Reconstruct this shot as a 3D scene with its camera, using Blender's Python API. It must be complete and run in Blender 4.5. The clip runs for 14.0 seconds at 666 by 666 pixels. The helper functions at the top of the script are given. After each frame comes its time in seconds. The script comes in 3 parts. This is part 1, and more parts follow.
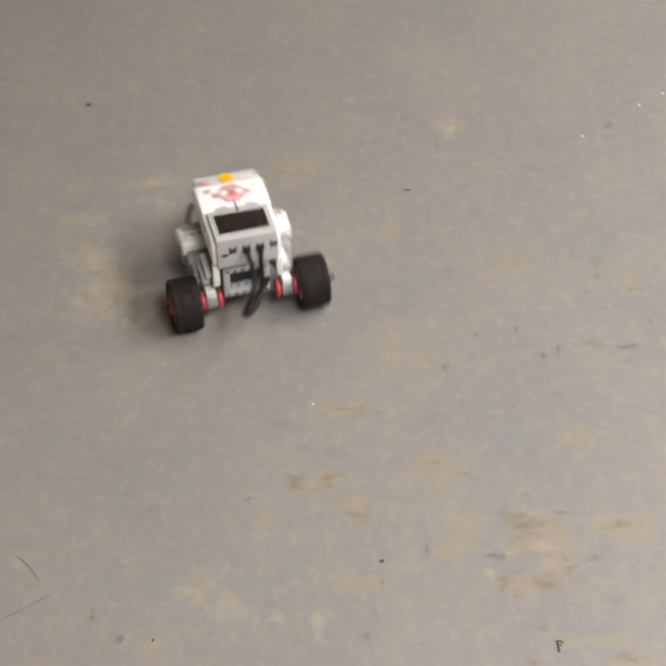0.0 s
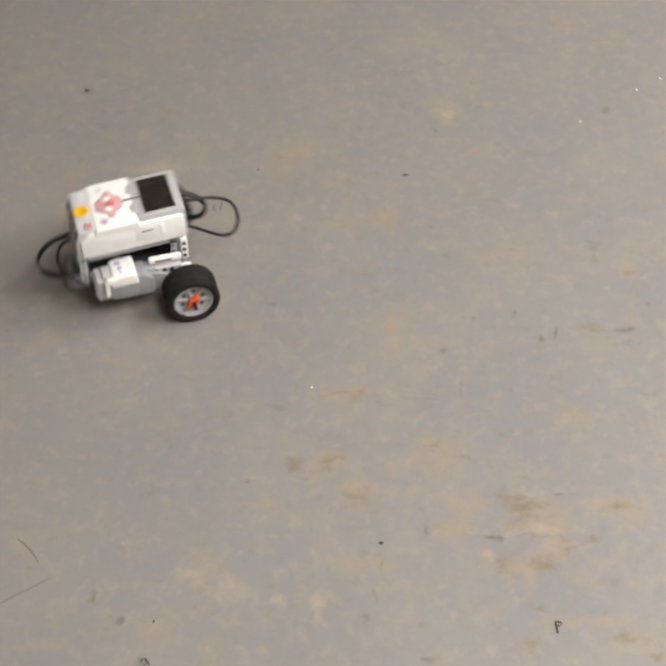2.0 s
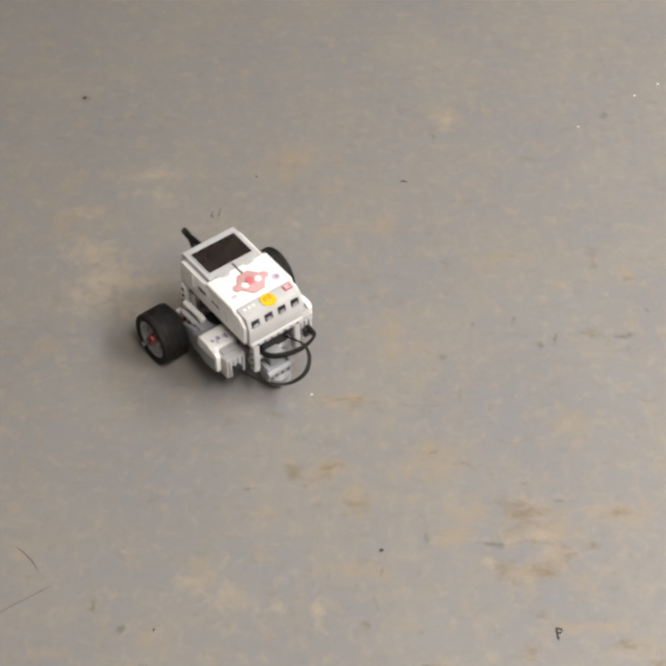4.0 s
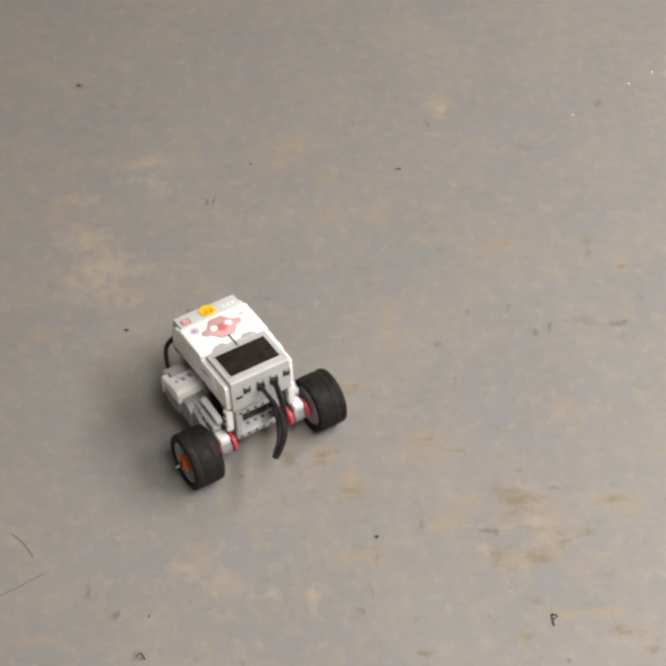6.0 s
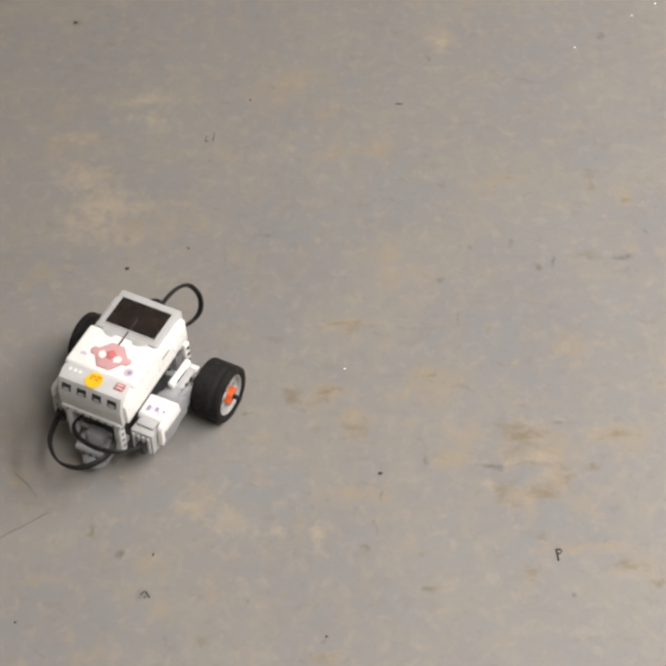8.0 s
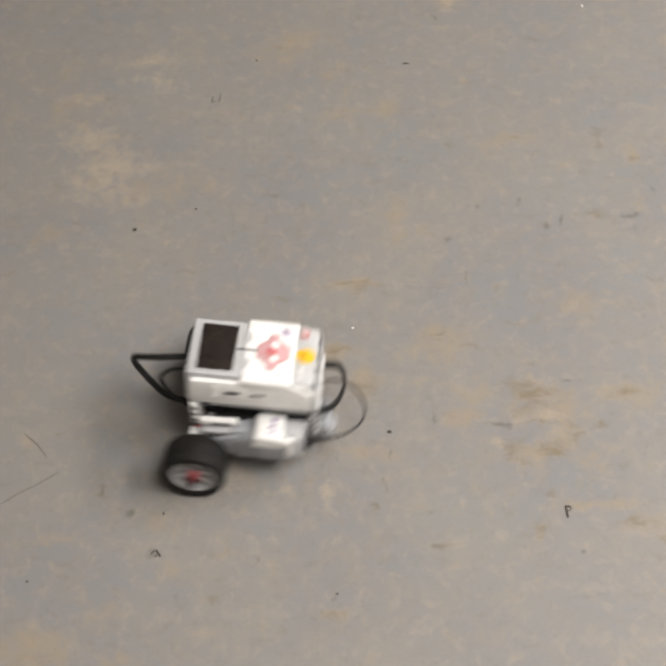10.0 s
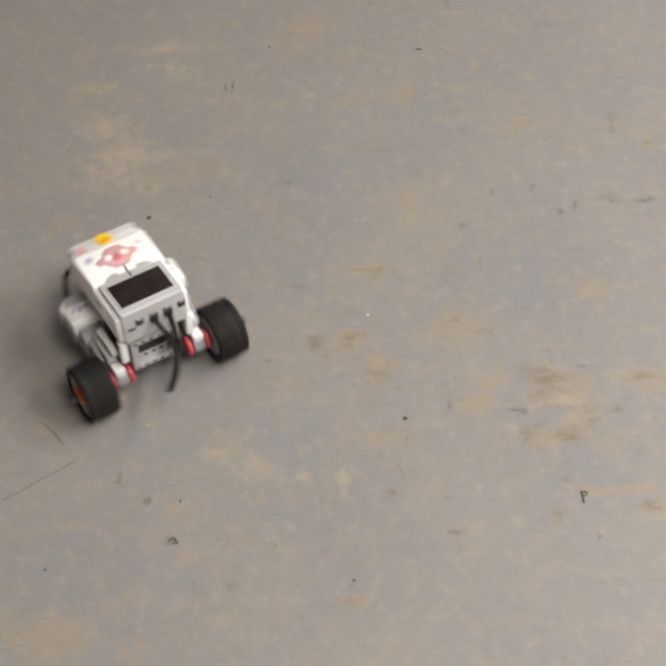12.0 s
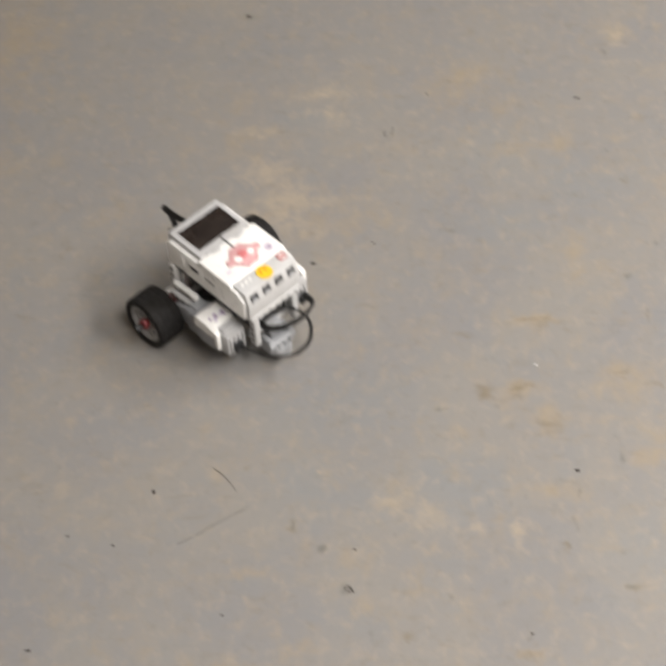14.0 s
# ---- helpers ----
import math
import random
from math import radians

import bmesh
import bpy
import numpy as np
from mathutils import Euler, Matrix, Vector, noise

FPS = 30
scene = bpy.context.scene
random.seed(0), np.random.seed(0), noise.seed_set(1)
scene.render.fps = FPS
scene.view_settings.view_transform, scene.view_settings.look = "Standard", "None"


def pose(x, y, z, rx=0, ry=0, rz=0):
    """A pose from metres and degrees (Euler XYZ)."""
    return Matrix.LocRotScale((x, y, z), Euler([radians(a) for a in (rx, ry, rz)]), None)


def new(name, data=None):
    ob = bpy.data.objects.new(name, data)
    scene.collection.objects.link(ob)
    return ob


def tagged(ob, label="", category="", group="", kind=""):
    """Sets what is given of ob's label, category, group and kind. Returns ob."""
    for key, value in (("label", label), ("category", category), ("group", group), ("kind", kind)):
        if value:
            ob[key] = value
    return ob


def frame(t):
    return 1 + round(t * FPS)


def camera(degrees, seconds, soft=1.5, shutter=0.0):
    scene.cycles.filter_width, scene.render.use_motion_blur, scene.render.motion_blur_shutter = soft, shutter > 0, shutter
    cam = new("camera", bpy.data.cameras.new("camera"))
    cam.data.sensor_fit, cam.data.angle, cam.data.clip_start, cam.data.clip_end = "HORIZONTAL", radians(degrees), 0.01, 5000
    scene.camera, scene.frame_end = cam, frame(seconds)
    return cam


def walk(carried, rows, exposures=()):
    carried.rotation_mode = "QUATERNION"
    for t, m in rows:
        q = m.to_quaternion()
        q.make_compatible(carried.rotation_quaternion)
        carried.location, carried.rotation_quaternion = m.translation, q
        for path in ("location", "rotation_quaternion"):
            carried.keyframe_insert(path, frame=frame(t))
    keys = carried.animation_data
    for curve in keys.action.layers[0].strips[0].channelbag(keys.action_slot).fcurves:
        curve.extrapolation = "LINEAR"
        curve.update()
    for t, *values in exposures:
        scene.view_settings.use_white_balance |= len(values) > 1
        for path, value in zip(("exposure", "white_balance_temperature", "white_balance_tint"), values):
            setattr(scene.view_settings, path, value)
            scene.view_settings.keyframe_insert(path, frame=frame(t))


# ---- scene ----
cam = camera(22.10, 14.0, soft=3.2, shutter=0.75)
CAMERA_ROWS = [  # seconds, x, y, z, yaw, degrees downwards, roll
    (0.0, 0.0000, 0.0000, 1.2578, 0.000, 45.409, -0.755),
    (0.5, 0.0021, -0.0002, 1.2554, -0.130, 45.557, -1.100),
    (1.0, 0.0030, -0.0034, 1.2554, -0.270, 45.656, -1.182),
    (1.5, -0.0032, -0.0080, 1.2563, -0.294, 45.886, -0.877),
    (2.0, -0.0019, -0.0101, 1.2570, -0.135, 45.695, -0.770),
    (2.5, -0.0006, -0.0093, 1.2569, 0.112, 45.431, -1.131),
    (3.0, -0.0021, -0.0074, 1.2586, 0.038, 45.362, -1.076),
    (5.5, -0.0071, -0.0095, 1.2541, -0.757, 45.825, -0.535),
    (6.0, -0.0077, -0.0115, 1.2531, -0.698, 45.771, -0.574),
    (6.5, -0.0070, -0.0107, 1.2485, -0.671, 46.238, -0.820),
    (7.0, -0.0101, -0.0078, 1.2501, -0.900, 46.771, -0.738),
    (7.5, -0.0079, -0.0072, 1.2454, -0.721, 47.280, -0.957),
    (10.0, -0.0131, -0.0133, 1.2384, -0.354, 48.852, -1.627),
    (10.5, -0.0088, -0.0139, 1.2364, 0.217, 48.978, -2.081),
    (11.0, -0.0088, -0.0118, 1.2388, 0.023, 49.214, -2.090),
    (11.5, -0.0095, -0.0109, 1.2421, 0.257, 49.538, -2.363),
    (12.0, -0.0158, -0.0124, 1.2423, 0.295, 49.390, -2.493),
    (12.5, -0.0745, -0.0103, 1.2463, -0.046, 48.985, -2.250),
    (13.0, -0.0902, 0.0169, 1.2521, -0.378, 50.090, -3.254),
    (13.5, -0.1024, 0.0060, 1.2497, 1.120, 49.735, -3.268),
    (14.0, -0.1189, -0.0009, 1.2572, 3.310, 48.195, -3.755),
]
ROBOT_ROWS = [  # seconds, x, y, heading
    (0, -0.0869, 1.2730, 14.0), (0.1, -0.0885, 1.2523, -3.3), (0.2, -0.0936, 1.2356, -21.4), (0.3, -0.1054, 1.2285, -41.5),
    (0.4, -0.1095, 1.2170, -48.0), (0.5, -0.1034, 1.2166, -48.3), (0.6, -0.1068, 1.2162, -51.5), (0.7, -0.1148, 1.2143, -59.0),
    (0.8, -0.1221, 1.2080, -65.3), (0.9, -0.1322, 1.2072, -76.2), (1, -0.1409, 1.2032, -86.6), (1.1, -0.1547, 1.2067, -102.1),
    (1.2, -0.1733, 1.2115, -118.1), (1.3, -0.1832, 1.2199, -133.7), (1.4, -0.1989, 1.2329, -149.7), (1.5, -0.2025, 1.2473, -167.8),
    (1.6, -0.2018, 1.2673, -186.9), (1.7, -0.1962, 1.2828, -202.5), (1.8, -0.1864, 1.2944, -222.7), (1.9, -0.1763, 1.3078, -238.1),
    (2, -0.1622, 1.3146, -255.1), (2.1, -0.1460, 1.3158, -271.5), (2.2, -0.1353, 1.3116, -288.3), (2.3, -0.1234, 1.3049, -308.9),
    (2.4, -0.0970, 1.2928, -325.0), (2.5, -0.0931, 1.2818, -336.6), (2.7, -0.0883, 1.2471, -372.8), (2.9, -0.0878, 1.2473, -367.2),
    (3, -0.0847, 1.2493, -353.6), (3.1, -0.0804, 1.2444, -334.9), (3.2, -0.0798, 1.2530, -308.3), (3.35, -0.0827, 1.2640, -270.9),
    (3.5, -0.0942, 1.2662, -234.7), (3.65, -0.1056, 1.2635, -198.7), (3.8, -0.1178, 1.2509, -158.8), (3.95, -0.1184, 1.2447, -142.2),
    (4.1, -0.1123, 1.2418, -147.9), (4.25, -0.1015, 1.2384, -174.0), (4.4, -0.0888, 1.2242, -199.6), (4.55, -0.0844, 1.2058, -236.1),
    (4.7, -0.1003, 1.1928, -265.6), (4.85, -0.1248, 1.1858, -296.6), (5, -0.1411, 1.1777, -325.1), (5.15, -0.1398, 1.1757, -331.7),
    (5.3, -0.1306, 1.1659, -330.8), (5.5, -0.1087, 1.1284, -328.0), (5.8, -0.0739, 1.0619, -329.5), (6, -0.0654, 1.0564, -329.4),
    (6.2, -0.0604, 1.0415, -334.4), (6.3, -0.0650, 1.0348, -343.5), (6.5, -0.0608, 1.0237, -361.5), (6.6, -0.0615, 1.0116, -372.6),
    (6.7, -0.0677, 1.0034, -387.1), (6.8, -0.0725, 0.9869, -396.4), (6.9, -0.0870, 0.9762, -414.2), (7, -0.0989, 0.9698, -429.9),
    (7.1, -0.1146, 0.9659, -446.7), (7.2, -0.1275, 0.9682, -464.4), (7.3, -0.1478, 0.9721, -479.1), (7.4, -0.1642, 0.9849, -495.7),
    (7.5, -0.1715, 1.0008, -515.1), (7.6, -0.1775, 1.0238, -531.9), (7.7, -0.1706, 1.0445, -552.5), (7.8, -0.1665, 1.0569, -567.0),
    (8, -0.1655, 1.0588, -568.0), (8.25, -0.1655, 1.0587, -568.0), (8.4, -0.1598, 1.0622, -575.3), (8.56, -0.1521, 1.0720, -586.1),
    (8.71, -0.1403, 1.0793, -602.6), (8.87, -0.1211, 1.0826, -624.8), (9.03, -0.0975, 1.0799, -649.3), (9.18, -0.0735, 1.0677, -674.5),
    (9.34, -0.0632, 1.0422, -703.4), (9.49, -0.0647, 1.0161, -729.8), (9.65, -0.0732, 0.9915, -756.7), (9.8, -0.0921, 0.9746, -782.6),
    (9.9, -0.1073, 0.9651, -798.5), (10, -0.1247, 0.9609, -816.8), (10.1, -0.1408, 0.9638, -833.7), (10.2, -0.1556, 0.9758, -851.4),
    (10.3, -0.1723, 0.9866, -864.3), (10.4, -0.1745, 1.0015, -884.8), (10.5, -0.1776, 1.0097, -893.8), (10.6, -0.1736, 1.0047, -893.2),
    (10.7, -0.1803, 1.0037, -881.6), (10.8, -0.1815, 1.0026, -865.6), (10.9, -0.1873, 0.9977, -844.4), (11, -0.1879, 0.9896, -817.7),
    (11.1, -0.1839, 0.9836, -792.9), (11.2, -0.1795, 0.9830, -771.1), (11.3, -0.1698, 0.9846, -743.2), (11.4, -0.1661, 0.9880, -720.8),
    (11.5, -0.1616, 0.9966, -694.3), (11.6, -0.1594, 1.0077, -667.1), (11.8, -0.1669, 1.0080, -656.4), (12, -0.1840, 1.0049, -690.7),
    (12.1, -0.1956, 1.0091, -708.8), (12.2, -0.2091, 1.0157, -723.9), (12.3, -0.2162, 1.0268, -752.3), (12.4, -0.2129, 1.0328, -771.3),
    (12.5, -0.2033, 1.0509, -791.6), (12.6, -0.1895, 1.0564, -812.2), (12.7, -0.1771, 1.0649, -832.6), (12.8, -0.1777, 1.0719, -849.1),
    (13, -0.1840, 1.0667, -848.7), (13.2, -0.2204, 1.0904, -845.6), (13.3, -0.2365, 1.1132, -849.9), (13.5, -0.2740, 1.1367, -846.4),
    (13.7, -0.3071, 1.1834, -848.7), (14, -0.3103, 1.1711, -854.6),
]


def aim(x, y, z, yaw, down, roll):
    return pose(x, y, z, 90 - down, 0, yaw) @ pose(0, 0, 0, 0, 0, roll)


walk(cam, [(t, aim(*v)) for t, *v in CAMERA_ROWS], [(0.0, -0.02), (7.5, -0.02), (10.0, -0.13), (12.5, -0.11), (13.5, -0.04), (14.0, 0.08)])

# ---- light ----
world = bpy.data.worlds.new("world")
scene.world = world
world.use_nodes = True
world.node_tree.nodes["Background"].inputs[0].default_value = (0.9, 0.95, 1.0, 1)
world.node_tree.nodes["Background"].inputs[1].default_value = 0.02
LAMPS = [(0.66, -0.10, 49.0), (1.95, 0.40, 85.0), (1.95, 1.95, 62.0)]  # x, y, watts
ROOM = (-2.6, 3.0, -2.2, 4.6, 2.45)
for lx, ly, watts in LAMPS:
    tube_light = bpy.data.lights.new("ceiling_light_glow", "AREA")
    tube_light.shape, tube_light.size, tube_light.size_y = "RECTANGLE", 1.25, 0.6
    tube_light.energy, tube_light.color = watts, (1.0, 0.957, 0.912)
    new("ceiling_light_glow", tube_light).matrix_world = pose(lx, ly, 2.33, 0, 0, 90)


# ---- materials ----
def material(name):
    m = bpy.data.materials.new(name)
    m.use_nodes = True
    return m, m.node_tree.nodes, m.node_tree.links, m.node_tree.nodes["Principled BSDF"]


def noise_node(nodes, links, scale, detail=4.0, rough=0.55, coords="Object", distort=0.0):
    tc = nodes.new("ShaderNodeTexCoord")
    n = nodes.new("ShaderNodeTexNoise")
    n.inputs["Scale"].default_value, n.inputs["Detail"].default_value = scale, detail
    n.inputs["Roughness"].default_value, n.inputs["Distortion"].default_value = rough, distort
    links.new(tc.outputs[coords], n.inputs["Vector"])
    return n.outputs["Fac"]


def ranged(nodes, links, value, a, b, lo=0.0, hi=1.0):
    n = nodes.new("ShaderNodeMapRange")
    n.interpolation_type = "SMOOTHSTEP"
    for i, v in enumerate((a, b, lo, hi)):
        n.inputs[1 + i].default_value = v
    links.new(value, n.inputs[0])
    return n.outputs[0]


def mixed(nodes, links, fac, a, b):
    n = nodes.new("ShaderNodeMix")
    n.data_type = "RGBA"
    for socket, v in ((n.inputs[0], fac), (n.inputs[6], a), (n.inputs[7], b)):
        if isinstance(v, (tuple, float)):
            socket.default_value = (*v, 1) if isinstance(v, tuple) else v
        else:
            links.new(v, socket)
    return n.outputs[2]


def math_node(nodes, links, op, a, b):
    n = nodes.new("ShaderNodeMath")
    n.operation = op
    for socket, v in ((n.inputs[0], a), (n.inputs[1], b)):
        if isinstance(v, float):
            socket.default_value = v
        else:
            links.new(v, socket)
    return n.outputs[0]


def bumped(nodes, links, bsdf, height, strength, distance):
    b = nodes.new("ShaderNodeBump")
    b.inputs["Strength"].default_value, b.inputs["Distance"].default_value = strength, distance
    links.new(height, b.inputs["Height"])
    links.new(b.outputs[0], bsdf.inputs["Normal"])


def plastic(name, colour, rough=0.35, dirt=0.12, spec=0.5):
    """Moulded plastic with handling grime at two scales and a faint mould texture."""
    m, nodes, links, bsdf = material(name)
    large = ranged(nodes, links, noise_node(nodes, links, 45, 3), 0.42, 0.75)
    fine = ranged(nodes, links, noise_node(nodes, links, 420, 3), 0.35, 0.8)
    worn = tuple(c * (1 - dirt) for c in colour)
    grimy = tuple(c * (1 - dirt * k) for c, k in zip(colour, (1.6, 1.8, 2.1)))
    links.new(mixed(nodes, links, large, mixed(nodes, links, fine, colour, worn), grimy), bsdf.inputs["Base Color"])
    links.new(ranged(nodes, links, noise_node(nodes, links, 160, 4), 0.3, 0.7, rough * 0.8, min(1, rough * 1.3)), bsdf.inputs["Roughness"])
    bsdf.inputs["Specular IOR Level"].default_value = spec
    bumped(nodes, links, bsdf, noise_node(nodes, links, 900, 2), 0.08, 0.0003)
    return m


WHITE = plastic("white_plastic", (0.84, 0.832, 0.82), 0.32, 0.04)
PANEL = plastic("light_grey_plastic", (0.46, 0.46, 0.47), 0.4, 0.08)
GREY = plastic("mid_grey_plastic", (0.33, 0.34, 0.36), 0.42, 0.12)
DARK = plastic("dark_grey_plastic", (0.07, 0.072, 0.078), 0.45, 0.2)
BLACK = plastic("black_plastic", (0.016, 0.016, 0.018), 0.42, 0.2)
RUBBER = plastic("tyre_rubber", (0.0150, 0.0140, 0.0138), 0.72, 0.3, 0.22)
CABLE = plastic("cable_sheath", (0.011, 0.0105, 0.0105), 0.5, 0.2, 0.3)
RED = plastic("red_plastic", (0.57, 0.062, 0.082), 0.36, 0.1)
ORANGE = plastic("orange_red_plastic", (0.75, 0.13, 0.03), 0.36, 0.1)
# The keys' red backlight as plain colour in these three; none of them emits.
KEY_GLOW = plastic("pink_key_backlight", (0.64, 0.36, 0.37), 0.4, 0.1)
KEY_RIM = plastic("red_backlight_edge", (0.40, 0.20, 0.20), 0.5, 0.1)
KEY_RED = plastic("red_key", (0.62, 0.19, 0.20), 0.4, 0.1)
YELLOW = plastic("yellow_sticker_paper", (0.82, 0.52, 0.015), 0.55, 0.06)
STICKER_INK = plastic("orange_ink", (0.62, 0.20, 0.01), 0.6, 0.1)
LOGO_RED = plastic("faded_red_print", (0.45, 0.10, 0.10), 0.5, 0.1)
PURPLE = plastic("purple_ink", (0.36, 0.28, 0.42), 0.6, 0.15)
HUB_RED = plastic("dull_red_hub", (0.36, 0.050, 0.058), 0.4, 0.15)
RIM = plastic("grey_rim_plastic", (0.37, 0.37, 0.375), 0.4, 0.12)
STRIP = plastic("pale_grey_plastic", (0.54, 0.54, 0.545), 0.4, 0.06)
STEEL = plastic("caster_ball_steel", (0.5, 0.5, 0.5), 0.25, 0.1)
GLINT = plastic("scratched_clear_plastic", (0.045, 0.04, 0.038), 0.16, 0.1)
MOTOR_GREY = plastic("motor_grey_plastic", (0.27, 0.275, 0.29), 0.4, 0.1)
LAVENDER = plastic("faded_lavender_ink", (0.63, 0.57, 0.70), 0.6, 0.1)
STEEL.node_tree.nodes["Principled BSDF"].inputs["Metallic"].default_value = 1.0


def display_glass():
    """A dark display under slightly smeared plastic."""
    m, nodes, links, bsdf = material("dark_display")
    links.new(mixed(nodes, links, ranged(nodes, links, noise_node(nodes, links, 60, 3), 0.35, 0.7), (0.016, 0.012, 0.011), (0.026, 0.019, 0.016)), bsdf.inputs["Base Color"])
    links.new(ranged(nodes, links, noise_node(nodes, links, 35, 3), 0.3, 0.7, 0.24, 0.36), bsdf.inputs["Roughness"])
    bsdf.inputs["Specular IOR Level"].default_value = 0.3
    return m


SCREEN = display_glass()


def floor_material():
    """Grey painted concrete, scuffed, with soft beige stains where something was spilt or trodden in."""
    m, nodes, links, bsdf = material("painted_concrete")
    tc = nodes.new("ShaderNodeTexCoord")

    def streaky(scale, detail, rough, distort=0.3, sx=1.0, sy=0.85):
        stretch = nodes.new("ShaderNodeMapping")
        stretch.inputs["Scale"].default_value = (sx, sy, 1)
        n = nodes.new("ShaderNodeTexNoise")
        n.inputs["Scale"].default_value, n.inputs["Detail"].default_value = scale, detail
        n.inputs["Roughness"].default_value, n.inputs["Distortion"].default_value = rough, distort
        links.new(tc.outputs["Object"], stretch.inputs["Vector"])
        links.new(stretch.outputs[0], n.inputs["Vector"])
        return n.outputs["Fac"]

    def spots(places, where, spread=1.9):
        """The largest of soft oval fields: centre x, y, radii, strength."""
        total = None
        for x, y, rx, ry, power in places:
            a, b, c = (nodes.new("ShaderNodeVectorMath") for _ in range(3))
            a.operation, b.operation, c.operation = "SUBTRACT", "MULTIPLY", "LENGTH"
            a.inputs[1].default_value, b.inputs[1].default_value = (x, y, 0), (1 / rx, 1 / ry, 0)
            links.new(where, a.inputs[0])
            links.new(a.outputs[0], b.inputs[0])
            links.new(b.outputs[0], c.inputs[0])
            v = ranged(nodes, links, c.outputs["Value"], 0.0, spread, power, 0.0)
            total = v if total is None else math_node(nodes, links, "MAXIMUM", total, v)
        return total

    def lifted(field, noise_value, weight, lo, hi, amount):
        """Noise raised inside a field, cut softly between lo and hi."""
        both = math_node(nodes, links, "ADD", math_node(nodes, links, "MULTIPLY", field, weight), noise_value)
        return math_node(nodes, links, "MULTIPLY", ranged(nodes, links, both, lo, hi), amount)

    warp_noise = nodes.new("ShaderNodeTexNoise")
    warp_noise.inputs["Scale"].default_value, warp_noise.inputs["Detail"].default_value = 45.0, 4.0
    warp_noise.inputs["Roughness"].default_value = 0.62
    links.new(tc.outputs["Object"], warp_noise.inputs["Vector"])
    shift, amount, warped = (nodes.new("ShaderNodeVectorMath") for _ in range(3))
    shift.operation, amount.operation, warped.operation = "SUBTRACT", "MULTIPLY", "ADD"
    shift.inputs[1].default_value, amount.inputs[1].default_value = (0.5, 0.5, 0.5), (0.034, 0.034, 0.0)
    links.new(warp_noise.outputs["Color"], shift.inputs[0])
    links.new(shift.outputs[0], amount.inputs[0])
    links.new(amount.outputs[0], warped.inputs[0])
    links.new(tc.outputs["Object"], warped.inputs[1])
    ragged = warped.outputs[0]
    slight, warped_slightly = nodes.new("ShaderNodeVectorMath"), nodes.new("ShaderNodeVectorMath")
    slight.operation, warped_slightly.operation = "MULTIPLY", "ADD"
    slight.inputs[1].default_value = (0.014, 0.014, 0.0)
    links.new(shift.outputs[0], slight.inputs[0])
    links.new(slight.outputs[0], warped_slightly.inputs[0])
    links.new(tc.outputs["Object"], warped_slightly.inputs[1])
    ragged_dirt = warped_slightly.outputs[0]
    tan, brown, cream = spots(TAN_STAINS, ragged), spots(BROWN_STAINS, ragged), spots(CREAM_STAINS, ragged)
    blue, dirt = spots(BLUE_PATCHES, ragged), spots(DIRT, ragged_dirt, 1.5)
    broad, patches = streaky(2.4, 3, 0.5), streaky(8.0, 3, 0.5)
    blot, streak, grain = streaky(36.0, 6, 0.70, 0.3), streaky(66.0, 5, 0.68, 0.4), streaky(240.0, 4, 0.6)
    base = mixed(nodes, links, ranged(nodes, links, patches, 0.34, 0.66), (0.215, 0.209, 0.210), (0.231, 0.217, 0.202))
    base = mixed(nodes, links, ranged(nodes, links, broad, 0.38, 0.7, 0.0, 0.6), base, (0.227, 0.213, 0.199))
    base = mixed(nodes, links, ranged(nodes, links, streaky(17.0, 4, 0.58), 0.48, 0.76, 0.0, 0.50), base, (0.203, 0.206, 0.213))
    base = mixed(nodes, links, ranged(nodes, links, streaky(30.0, 4, 0.62), 0.50, 0.80, 0.0, 0.34), base, (0.254, 0.232, 0.202))
    base = mixed(nodes, links, math_node(nodes, links, "MULTIPLY", blue, 0.62), base, (0.205, 0.213, 0.221))
    base = mixed(nodes, links, lifted(tan, blot, 0.30, 0.45, 0.92, 0.85), base, (0.286, 0.233, 0.168))
    base = mixed(nodes, links, lifted(cream, streak, 0.32, 0.47, 0.92, 0.82), base, (0.345, 0.288, 0.222))
    base = mixed(nodes, links, lifted(brown, streaky(54.0, 6, 0.68, 0.6, 0.8, 1.3), 0.30, 0.52, 0.98, 0.84), base, (0.176, 0.138, 0.092))
    worn = math_node(nodes, links, "MULTIPLY", ranged(nodes, links, streaky(74.0, 5, 0.66, 0.5), 0.52, 0.80), ranged(nodes, links, streaky(6.0, 3, 0.5), 0.40, 0.66, 0.08, 0.50))
    base = mixed(nodes, links, worn, base, (0.190, 0.154, 0.112))
    base = mixed(nodes, links, ranged(nodes, links, streaky(52.0, 4, 0.6), 0.58, 0.82, 0.0, 0.16), base, (0.300, 0.278, 0.245))
    base = mixed(nodes, links, lifted(dirt, streaky(90.0, 4, 0.62), 0.46, 0.56, 1.10, 0.80), base, (0.112, 0.104, 0.092))
    base = mixed(nodes, links, ranged(nodes, links, streaky(85.0, 4, 0.62), 0.60, 0.82, 0.0, 0.20), base, (0.146, 0.133, 0.114))
    base = mixed(nodes, links, ranged(nodes, links, grain, 0.3, 0.75, 0.0, 0.06), base, (0.170, 0.165, 0.160))
    links.new(base, bsdf.inputs["Base Color"])
    links.new(ranged(nodes, links, patches, 0.3, 0.7, 0.42, 0.62), bsdf.inputs["Roughness"])
    bsdf.inputs["Specular IOR Level"].default_value = 0.35
    bumped(nodes, links, bsdf, math_node(nodes, links, "ADD", blot, math_node(nodes, links, "MULTIPLY", grain, 0.3)), 0.10, 0.002)
    return m


